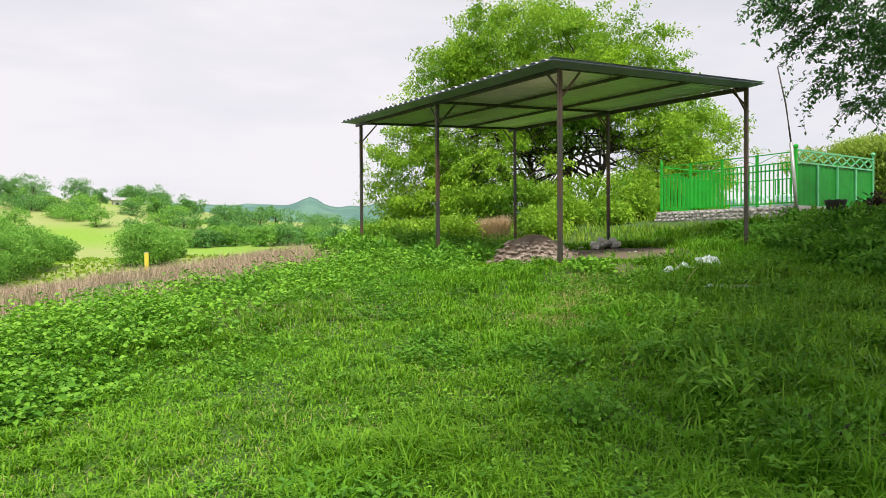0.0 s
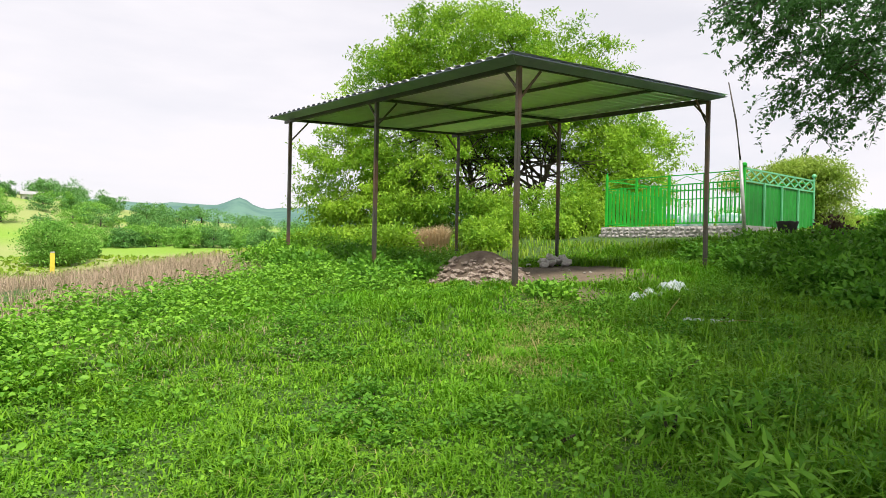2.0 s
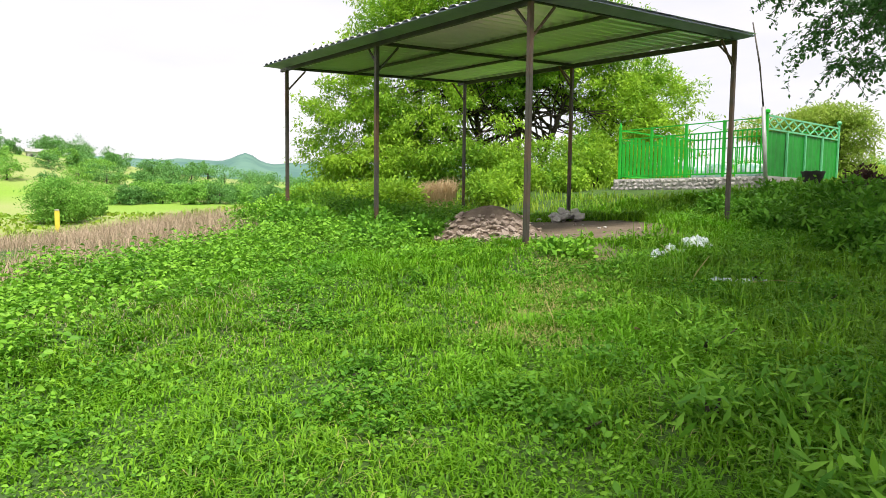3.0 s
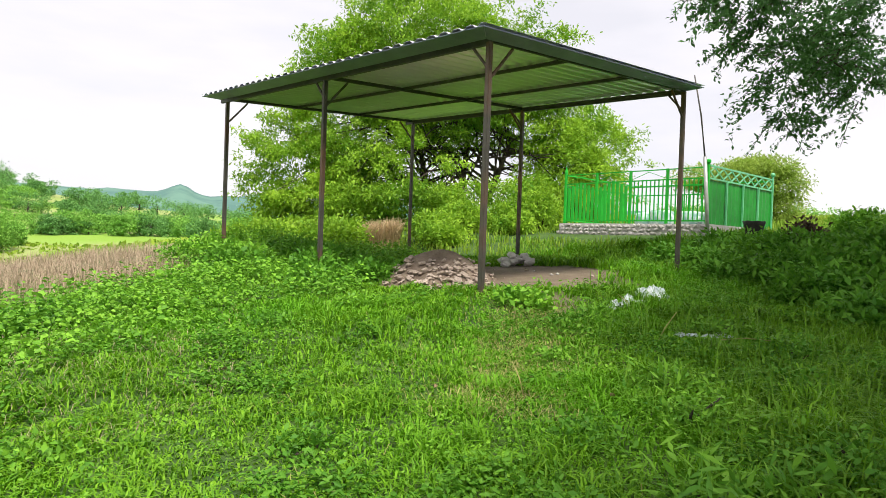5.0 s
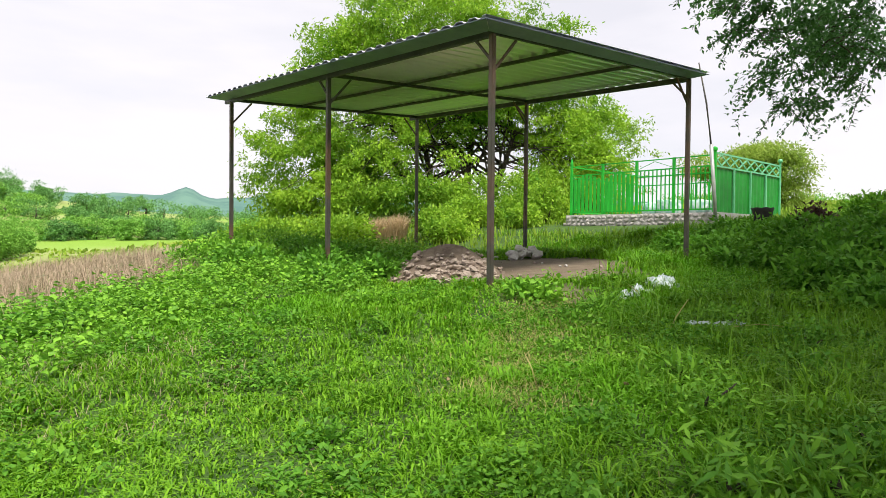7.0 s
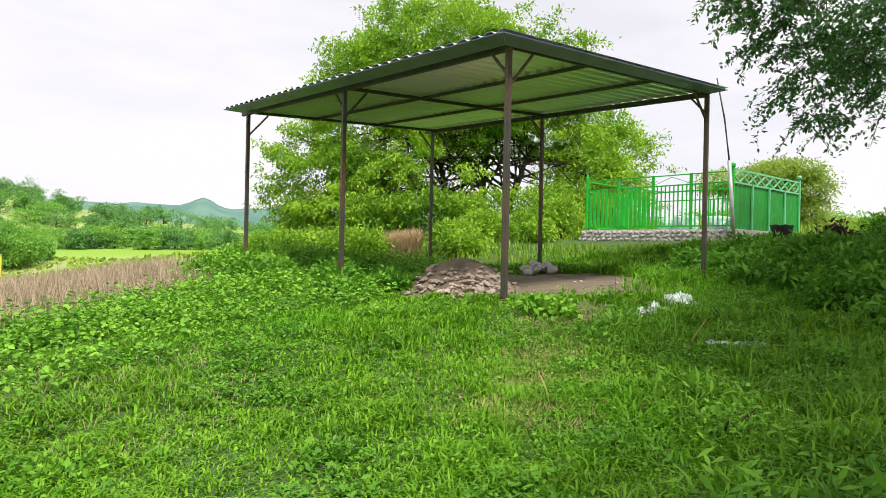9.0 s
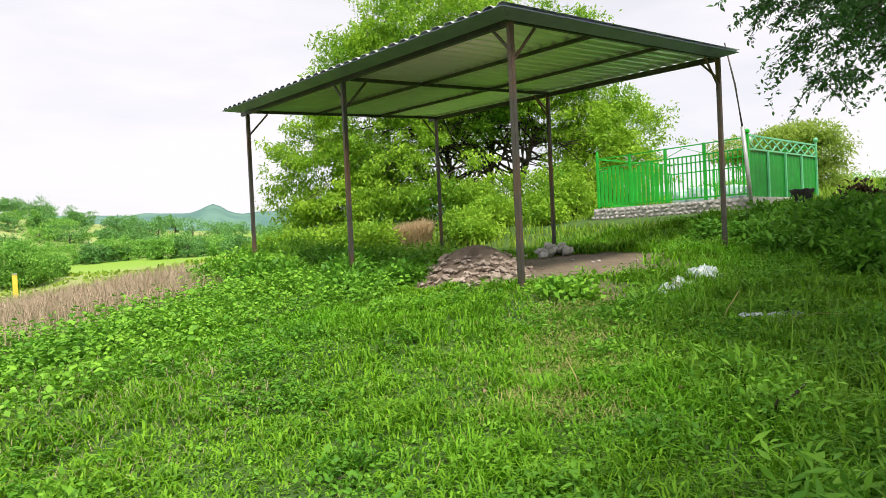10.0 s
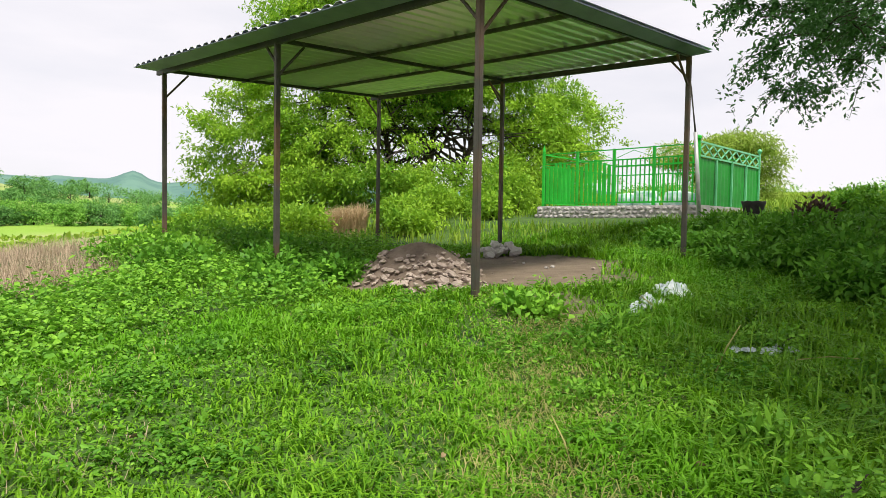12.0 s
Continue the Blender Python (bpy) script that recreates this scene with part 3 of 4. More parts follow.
def plant_trees():
    # the large spreading tree behind the shelter
    bx, by = 12.0, 13.3
    fx, fy = 0.69, 0.725                     # away from the walker
    sx, sy = 0.725, -0.69                    # across

    def at(a, f, z, ra, rf, rz):
        return (a * sx + f * fx, a * sy + f * fy, z, (abs(ra * sx) + abs(rf * fx)) * 0.70, (abs(ra * sy) + abs(rf * fy)) * 0.70, rz)
    lobes = [at(-0.6, 0, 6.4, 3.9, 4.3, 3.1), at(-3.6, -0.5, 4.3, 2.8, 3.0, 2.9), at(2.6, 0, 5.6, 2.4, 3.0, 2.2), at(-5.2, -1.0, 2.0, 2.5, 2.2, 2.0), at(-2.2, -2.4, 1.7, 2.4, 1.6, 1.6),
             at(5.7, 0.8, 3.2, 1.5, 1.6, 1.3), at(1.5, -2.6, 1.0, 2.6, 1.4, 0.8), at(4.4, -1.2, 2.4, 1.5, 1.6, 2.0), at(-2.8, 0, 6.2, 2.3, 2.5, 2.1), at(3.4, -1.8, 1.2, 1.8, 1.4, 1.3), at(5.6, -0.6, 1.3, 1.4, 1.4, 1.3), at(0.6, 0.5, 7.4, 2.2, 2.4, 1.6), at(3.6, 0.2, 4.2, 1.9, 2.2, 1.6), at(0.2, -0.8, 4.6, 2.4, 2.0, 1.2), at(-0.8, -1.2, 2.6, 2.6, 1.6, 1.4), at(-4.2, -1.6, 0.9, 2.6, 1.6, 1.2), at(-1.2, -2.6, 0.8, 2.4, 1.4, 1.0)]

    def thin(C):
        # the shaded inside of the tree is bare limbs
        a = C[:, 0] * sx + C[:, 1] * sy
        hole = np.hypot((a - 0.4) / 3.2, (C[:, 2] - 2.8) / 1.5) < 1
        return ~hole | (rng.random(len(C)) < 0.45)
    trunks = [((-0.6 * sx, -0.6 * sy, -0.3), (-1.2 * sx, -1.2 * sy, 3.6), 0.12), ((0.3 * sx, 0.3 * sy, -0.3), (0.5 * sx + 0.4, 0.5 * sy, 4.6), 0.13), ((1.0 * sx, 1.0 * sy, -0.3), (2.4 * sx, 2.4 * sy, 3.6), 0.11)]
    tree("tree", (bx, by, gz(bx, by)), lobes, trunks, 720, 44, 0.16, 0.145, 0.060, M_TREE, "large bright green spreading tree with several dark trunks", "tree", limb_count=34, droop=0.4, thin=thin, tufts=8)
    # the light tree beyond the fence
    bx, by = 18.65, 4.05
    lobes = [(-0.1, 0.6, 1.8, 1.1, 1.1, 0.55), (0.3, -0.3, 1.4, 0.9, 0.9, 0.6), (-0.4, 1.3, 1.4, 0.8, 0.8, 0.55), (0.3, -0.2, 0.6, 0.9, 0.9, 0.6), (0.1, 0.6, 0.7, 1.0, 1.0, 0.7), (-0.5, 2.2, 1.75, 0.9, 0.9, 0.4), (0.0, 0.3, 2.05, 0.9, 1.3, 0.35)]
    tree("tree", (bx, by, gz(bx, by)), lobes, [((0, 0, -0.2), (0.2, -0.2, 1.7), 0.14)], 900, 30, 0.16, 0.13, 0.045, M_LIGHTTREE, "light green flat-topped tree beyond the fence", "tree", limb_count=10)
    # the shade tree beside the path, its twigs hanging into view
    bx, by = 6.2, -6.8
    g = gz(bx, by)
    hanging = [(-0.3, 6.5, 4.5, 0.9, 0.7, 0.9), (-0.5, 6.6, 5.6, 1.0, 0.9, 0.8), (0.0, 5.75, 4.0, 1.5, 1.1, 1.25), (1.5, 6.0, 3.3, 1.4, 1.0, 0.95), (-0.4, 5.8, 5.1, 1.5, 1.2, 0.9), (3.0, 5.1, 4.5, 2.0, 1.4, 1.2)]
    # crown out of view; its outlying lobes are added to shade the lawn
    lobes = [(-0.5, 1.4, 6.2, 3.2, 2.4, 1.5), (-2.7, 1.4, 6.2, 2.2, 1.7, 1.0), (-5.6, 0.6, 6.3, 2.2, 1.5, 0.9), (-10.3, -1.8, 5.8, 1.9, 1.4, 1.1), (-10.2, -1.9, 6.3, 1.9, 1.4, 1.0), (-10.2, -1.7, 6.9, 1.8, 1.3, 0.9), (2.5, 0, 6.0, 3.0, 3.0, 1.7), (-8.2, -1.2, 6.4, 1.9, 1.3, 0.9), (-11.1, -2.2, 6.4, 1.6, 1.3, 0.9), (-7.3, 0.8, 6.3, 1.5, 1.1, 0.7)]
    tree("tree", (bx, by, g), lobes, [((0, 0, -0.3), (0.3, 0.6, 3.4), 0.3)], 4700, 34, 0.17, 0.13, 0.055, M_TREE_DARK, "dark leafy shade tree with drooping twigs beside the path", "tree", limb_count=22, droop=0.5, strands=(hanging, 520))


plant_trees()


def bush(x, y, w, h, n, mat, label, L=0.10, W=0.045, group=""):
    """A low bush: a few stems under an uneven mass of leaves."""
    top = empty("bush", (x, y, gz(x, y) - 0.03), label, "bush", group)
    lobes = [(0, 0, h * 0.5, w * 0.42, w * 0.42, h * 0.5)] + [(random.uniform(-0.3, 0.3) * w, random.uniform(-0.3, 0.3) * w, h * random.uniform(0.3, 0.6), w * 0.25, w * 0.25, h * 0.4) for _ in range(3)]
    C, out = crown_points(lobes, n)
    C[:, 2] = np.maximum(C[:, 2], 0.03)
    for k in range(5):
        c = Vector(C[rng.integers(len(C))])
        bm = bmesh.new()
        tube(bm, [Vector((c.x * 0.15, c.y * 0.15, 0)), c * 0.6, c], [0.018, 0.012, 0.004], 5)
        part("stem", bm, M_BARK, top)
    V, F = sprays(C, out, 10, 0.07 + 0.05 * h, L, W, 0.1)
    array_object("foliage", np_mesh("foliage", V, F), mat, top)


random.seed(3)
for bx, by, bw, bh in ((2.5, -3.2, 1.3, 0.4), (3.4, -2.6, 1.5, 0.5), (4.4, -2.0, 1.6, 0.55), (4.5, -0.9, 1.3, 0.45), (5.4, -1.4, 1.6, 0.6), (5.0, -0.3, 1.2, 0.45), (5.9, -0.4, 1.4, 0.55), (3.8, -3.6, 1.7, 0.5),
                       (5.3, -2.8, 1.8, 0.5), (6.6, -2.0, 1.6, 0.34), (7.0, -0.9, 1.3, 0.28), (5.6, 0.7, 1.1, 0.4), (6.7, 0.3, 1.2, 0.45)):
    bush(bx, by, bw, bh, int(150 * bw * bw), M_BUSH, "dense dark green bush on the grassy bank", group="bushes on the bank")
bush(10.8, -0.9, 1.6, 0.7, 300, M_WEED, "light green leafy shrub on top of the bank", 0.12, 0.05)
bush(12.6, -2.6, 1.6, 0.7, 260, M_MEADOW, "yellow-green leafy shrub on top of the bank", 0.12, 0.05)
bush(6.7, -1.0, 0.55, 0.62, 80, M_PURPLE, "dark purple-brown leafy shrub on the bank", 0.10, 0.05)
bush(-0.35, 5.9, 2.2, 0.55, 420, M_WEED, "green leafy bush at the foot of a shelter post")
bush(1.2, 7.6, 2.4, 0.65, 420, M_WEED, "green leafy bush behind the shelter")
for bx, by, bw, bh in ((6.3, 7.3, 1.4, 0.55), (6.9, 8.3, 1.8, 0.8), (8.2, 8.6, 1.8, 0.9), (9.4, 7.8, 1.6, 0.9), (4.0, 8.9, 2.0, 0.9), (2.6, 9.6, 2.2, 0.8), (8.4, 6.7, 1.3, 0.6), (10.3, 7.4, 1.8, 1.2)):
    bush(bx, by, bw, bh, int(110 * bw * bw), M_TREE, "bright green leafy bush under the large tree", 0.13, 0.055, "bushes under the tree")
for bx, by, bw, bh, bmat in ((-2.3, 0.3, 0.5, 0.13, M_BUSH), (-1.5, -3.05, 0.42, 0.26, M_WEED), (-0.5, -3.3, 0.5, 0.2, M_BUSH), (-2.1, -2.8, 0.4, 0.14, M_BUSH), (-1.1, -1.8, 0.45, 0.12, M_WEED), (-3.2, -1.9, 0.4, 0.1, M_BUSH),
                             (0.7, -2.2, 0.5, 0.18, M_WEED), (-0.3, -1.35, 0.4, 0.13, M_WEED), (-3.5, -4.0, 0.5, 0.18, M_BUSH), (-2.3, -4.5, 0.6, 0.24, M_BUSH), (-1.6, -4.0, 0.6, 0.24, M_BUSH), (-3.4, 0.9, 0.4, 0.12, M_WEED),
                             (-1.2, 0.6, 0.5, 0.12, M_WEED), (-0.9, 1.4, 0.5, 0.16, M_WEED), (-2.9, -3.2, 0.45, 0.16, M_BUSH), (0.3, -3.0, 0.5, 0.22, M_BUSH), (-3.0, -5.0, 0.6, 0.25, M_BUSH), (-4.3, -1.2, 0.4, 0.1, M_WEED), (1.3, -1.5, 0.45, 0.16, M_WEED)):
    bush(bx, by, bw, bh, int(260 * bw * bw) + 12, bmat, "low clump of broad green weed leaves in the lawn", 0.042, 0.023, "weed clumps in the lawn")
for bx, by, bw, bh in ((0.6, 3.9, 1.2, 0.42), (0.9, 5.3, 1.3, 0.45), (-0.6, 4.6, 1.3, 0.4), (0.75, 2.85, 0.9, 0.26), (0.15, 2.2, 0.8, 0.30), (1.6, 6.6, 1.3, 0.45), (-0.5, 2.4, 0.8, 0.24)):
    bush(bx, by, bw, bh, int(120 * bw * bw) + 30, M_BUSH, "dark green leafy weeds growing under the shelter", 0.085, 0.05, "bushes under the shelter")
for bx, by, bw, bh in ((-2.35, -3.6, 0.34, 0.22), (-2.1, -3.9, 0.3, 0.18), (-1.15, -2.75, 0.36, 0.2), (-2.7, -4.35, 0.4, 0.24), (0.25, -1.25, 0.3, 0.16)):
    bush(bx, by, bw, bh, 40, M_WEED, "lush pale green broad-bladed plant in the grass", 0.10, 0.024, "broad-bladed plants")
bush(0.05, 3.3, 0.7, 0.38, 130, M_BUSH, "small dark green bush round a shelter post", 0.09, 0.05)
bush(-0.1, 3.0, 0.5, 0.3, 80, M_BUSH, "small dark green bush round a shelter post", 0.09, 0.05)
bush(0.12, -0.45, 0.6, 0.17, 90, M_WEED, "low leafy weed bush at the near shelter post", 0.08, 0.05)


# ---- the valley ----
EYE0 = (-5.0, -4.7)


def polar(theta, r):
    return EYE0[0] + r * math.cos(radians(theta)), EYE0[1] + r * math.sin(radians(theta))


def far_tree(theta, r, w, h, mat, trunk=0.25, label="green bushy tree in the valley", n=None):
    x, y = polar(theta, r)
    hz = h * (1 - trunk) / 2
    lobes = [(0, 0, h - hz, w * 0.40, w * 0.40, hz)] + [(random.uniform(-0.32, 0.32) * w, random.uniform(-0.32, 0.32) * w, h * random.uniform(0.4, 0.68), w * 0.26, w * 0.26, hz * 0.62) for _ in range(4)]
    lobes.append((0, 0, h * 0.22, w * 0.44, w * 0.44, h * 0.25))
    size = 0.0012 * r + 0.06
    n = n or 90
    tree("tree", (x, y, gz(x, y) - 0.1), lobes, [((0, 0, -0.3), (0.1 * w * 0.3, 0, h * 0.5), 0.03 * h + 0.03)], n, 34 if r < 120 else 24, w * 0.06, size * 1.5, size * 0.8, mat, label, "tree", "trees in the valley", limb_count=6)


random.seed(11)
for th, r, w, h in ((93.6, 74, 8, 6.6), (91.4, 79, 5.5, 5.2), (83.0, 79, 7.0, 5.0), (81.0, 84, 3.5, 2.6), (96, 68, 9, 7), (89.6, 92, 5, 3.4)):
    far_tree(th, r, w, h, M_FAR, 0.05, "large rounded green bush in the valley field", 420)
for k in range(10):
    th = 69 + k * 1.15 + random.uniform(-0.3, 0.3)
    far_tree(th, random.uniform(104, 116), random.uniform(3.5, 6), random.uniform(2.4, 4.0), random.choice((M_FAR, M_FARDARK)), 0.05, "dark green bush in the hedge beyond the field", 110)
for k in range(7):
    th = 62.5 + k * 1.0 + random.uniform(-0.3, 0.3)
    far_tree(th, random.uniform(75, 105), random.uniform(3, 5), random.uniform(1.8, 3.4), random.choice((M_FAR, M_FARDARK)), 0.05, "green bush on the slope past the field", 110)
for k in range(20):
    th = random.uniform(58, 99)
    far_tree(th, random.uniform(138, 215), random.uniform(5, 9), random.uniform(2.5, 5.0), random.choice((M_FAR, M_FAR, M_FARDARK)), 0.08, "green tree on the far slope", 80)
for k in range(30):
    th = 77 + 22 * random.random()
    far_tree(th, random.uniform(138, 205), random.uniform(4, 8), random.uniform(2.5, 4.5), random.choice((M_FAR, M_FAR, M_FARDARK)), 0.08, "green tree on the far slope", 70)
for th, r, w, h in ((87.3, 200, 9, 7.5), (83.4, 200, 7, 7), (92, 190, 7, 7), (94, 185, 7, 8), (76.5, 240, 9, 7), (79.2, 240, 7, 6), (74.5, 250, 9, 6)):
    far_tree(th, r, w, h, M_FARDARK, 0.12, "dark tree standing on the skyline of the slope", 110)
for k in range(40):
    th = random.uniform(61, 82)
    far_tree(th, random.uniform(120, 205), random.uniform(4, 8), random.uniform(1.6, 2.8), random.choice((M_FAR, M_FARDARK)), 0.05, "low green bush on the far slope", 60)
for k in range(44):
    th = random.uniform(55, 100)
    far_tree(th, random.uniform(230, 330), random.uniform(8, 14), random.uniform(5, 8.5), M_FARDARK, 0.05, "dark green tree on the far ridge", 60)
for k in range(14):
    th = random.uniform(-4, 40)
    far_tree(th, random.uniform(50, 75), random.uniform(4, 7), random.uniform(1.4, 2.2), M_FAR, 0.05, "green bush beyond the enclosure", 110)


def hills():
    """The wooded ridge that closes the valley; its blue haze is part of the colour."""
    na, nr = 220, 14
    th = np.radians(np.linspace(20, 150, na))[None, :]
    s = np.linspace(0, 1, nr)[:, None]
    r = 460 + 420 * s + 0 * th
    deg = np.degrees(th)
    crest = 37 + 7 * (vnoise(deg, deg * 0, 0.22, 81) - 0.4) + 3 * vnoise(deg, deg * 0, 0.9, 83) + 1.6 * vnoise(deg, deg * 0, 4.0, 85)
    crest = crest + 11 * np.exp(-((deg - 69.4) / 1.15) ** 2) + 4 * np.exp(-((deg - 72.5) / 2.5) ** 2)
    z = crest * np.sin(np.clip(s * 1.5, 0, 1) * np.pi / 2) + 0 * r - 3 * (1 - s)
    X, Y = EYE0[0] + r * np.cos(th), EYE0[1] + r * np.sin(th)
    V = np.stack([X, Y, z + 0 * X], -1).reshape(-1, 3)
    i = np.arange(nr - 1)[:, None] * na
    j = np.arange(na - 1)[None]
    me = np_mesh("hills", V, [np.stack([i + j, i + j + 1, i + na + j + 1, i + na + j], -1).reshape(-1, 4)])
    tagged(array_object("hills", me, M_HILL), "wooded hills along the horizon, blue haze painted into their green", "hills", kind="structure")


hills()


def far_house():
    x, y = polar(84.2, 196)
    top = empty("house", (x, y, gz(x, y) - 2.6), "small pale house with a grey tin roof among trees", "house")
    bm = bmesh.new()
    box(bm, (-3, -2.0, -0.5), (3, 2.0, 4.0), 0.05)
    part("wall", bm, M_WALLFAR, top)
    bm = bmesh.new()
    vs = [bm.verts.new(p) for p in ((-3.4, -2.4, 3.95), (3.4, -2.4, 3.95), (3.4, 2.4, 3.95), (-3.4, 2.4, 3.95), (-3.4, 0, 4.9), (3.4, 0, 4.9))]
    for f in ((0, 1, 5, 4), (2, 3, 4, 5), (0, 4, 3), (1, 2, 5), (3, 2, 1, 0)):
        bm.faces.new([vs[k] for k in f])
    part("roof", bm, M_ROOFFAR, top)
    for wx in (-2.4, 0.0, 2.4):
        bm = bmesh.new()
        box(bm, (wx * 0.8 - 0.4, -2.04, 2.2), (wx * 0.8 + 0.4, -1.99, 3.3))
        part("window", bm, M_DARKSTEEL, top)


far_house()


# ---- the shelter ----
NY, WX, LY = 3.2, 4.36, 6.4


def roof_z(x, y):
    return 2.765 + 0.060 * x + 0.037 * y


def shelter():
    top = empty("canopy_shelter", (0, 0, 0), "open steel canopy shelter with a corrugated metal roof on six posts", "shelter")
    x0, x1, y0, y1 = -0.37, WX + 0.14, -0.26, LY + 0.26
    for x in (0, WX):
        for y in (0, NY, LY):
            bm = bmesh.new()
            zt = roof_z(x, y) - 0.085
            box(bm, (x - 0.03, y - 0.03, gz(x, y) - 0.25), (x + 0.03, y + 0.03, zt), 0.006)
            post = part("post", bm, M_STEEL, top)
            # long braces to the rafters, short ones to the edge beams
            for dx, dy, run in ((0, 1, 0.26), (1 if x == 0 else -1, 0, 0.38)):
                ex, ey = x + dx * run, y + dy * run
                if ey > LY:
                    continue
                bm = bmesh.new()
                beam(bm, (x + dx * 0.03, y + dy * 0.03, zt - run), (ex, ey, roof_z(ex, ey) - 0.10), 0.028, 0.028, 0.004)
                part("brace", bm, M_STEEL, post)
    for x in (0, WX):
        bm = bmesh.new()
        beam(bm, (x, -0.03, roof_z(x, -0.03) - 0.08), (x, y1 - 0.02, roof_z(x, y1) - 0.08), 0.05, 0.08, 0.005)
        part("edge_beam", bm, M_DARKSTEEL, top)
    for y in (0, NY, LY):
        bm = bmesh.new()
        beam(bm, (0.032, y, roof_z(0, y) - 0.065), (WX - 0.032, y, roof_z(WX, y) - 0.06), 0.04, 0.05, 0.005)
        part("rafter", bm, M_DARKSTEEL, top)
    for x in (1.45, 2.9):
        bm = bmesh.new()
        beam(bm, (x, 0.0, roof_z(x, 0) - 0.055), (x, y1 - 0.02, roof_z(x, y1) - 0.052), 0.04, 0.045, 0.004)
        part("purlin", bm, M_DARKSTEEL, top)
    # roof sheets, ribs running across the short side
    pitch, rib = 0.2, 0.03
    count = 7
    wide = (y1 - y0) / count
    for i in range(count):
        ya = y0 + i * wide
        ribs = round(wide / pitch)
        p = wide / ribs
        prof = [(-0.006 if i else 0.0, rib)]
        for k in range(ribs):
            prof += [(k * p + 0.045, rib), (k * p + 0.085, 0.0), (k * p + 0.120, 0.0), (k * p + 0.160, rib)]
        prof.append((wide + 0.004, rib))
        lift = 0.003 * (i % 2)
        V, Q = [], []
        for x in (x0, x1):
            for th in (0.0, 0.0025):
                V += [(x, ya + a, roof_z(x, ya + a) + b - 0.028 + th + lift) for a, b in prof]
        m = len(prof)
        for k in range(m - 1):
            Q += [(k, k + 1, 2 * m + k + 1, 2 * m + k), (m + k, 3 * m + k, 3 * m + k + 1, m + k + 1), (k, m + k, m + k + 1, k + 1), (2 * m + k, 2 * m + k + 1, 3 * m + k + 1, 3 * m + k)]
        me = bpy.data.meshes.new("roof_sheet")
        me.from_pydata(V, [], Q)
        array_object("roof_sheet", me, M_SHEET, top)
    # sloping soffit strips from the sheet ends down to the outer beams, mitred at the corner
    def strip(outer_a, outer_b, inner_b, inner_a):
        bm = bmesh.new()
        low = []
        for (x, y), drop in ((outer_a, 0.034), (outer_b, 0.034), (inner_b, 0.088), (inner_a, 0.088)):
            low.append(Vector((x, y, roof_z(x, y) - drop)))
        vs = [bm.verts.new(v) for v in low] + [bm.verts.new(v + Vector((0, 0, 0.006))) for v in low]
        for f in ((0, 1, 2, 3), (7, 6, 5, 4), (0, 4, 5, 1), (1, 5, 6, 2), (2, 6, 7, 3), (3, 7, 4, 0)):
            bm.faces.new([vs[k] for k in f])
        part("soffit_strip", bm, M_FASCIA, top)
    strip((x0 + 0.006, y0 + 0.006), (x0 + 0.006, y1 - 0.006), (x0 + 0.25, y1 - 0.25), (x0 + 0.25, y0 + 0.2))
    strip((x0 + 0.012, y0 + 0.006), (x1 - 0.006, y0 + 0.006), (x1 - 0.2, y0 + 0.2), (x0 + 0.256, y0 + 0.2))


shelter()


# ---- the fenced enclosure ----
FX0, FX1, FY0, FY1, FZ, FT = 9.17, 12.9, 1.78, 5.66, 1.12, 2.42


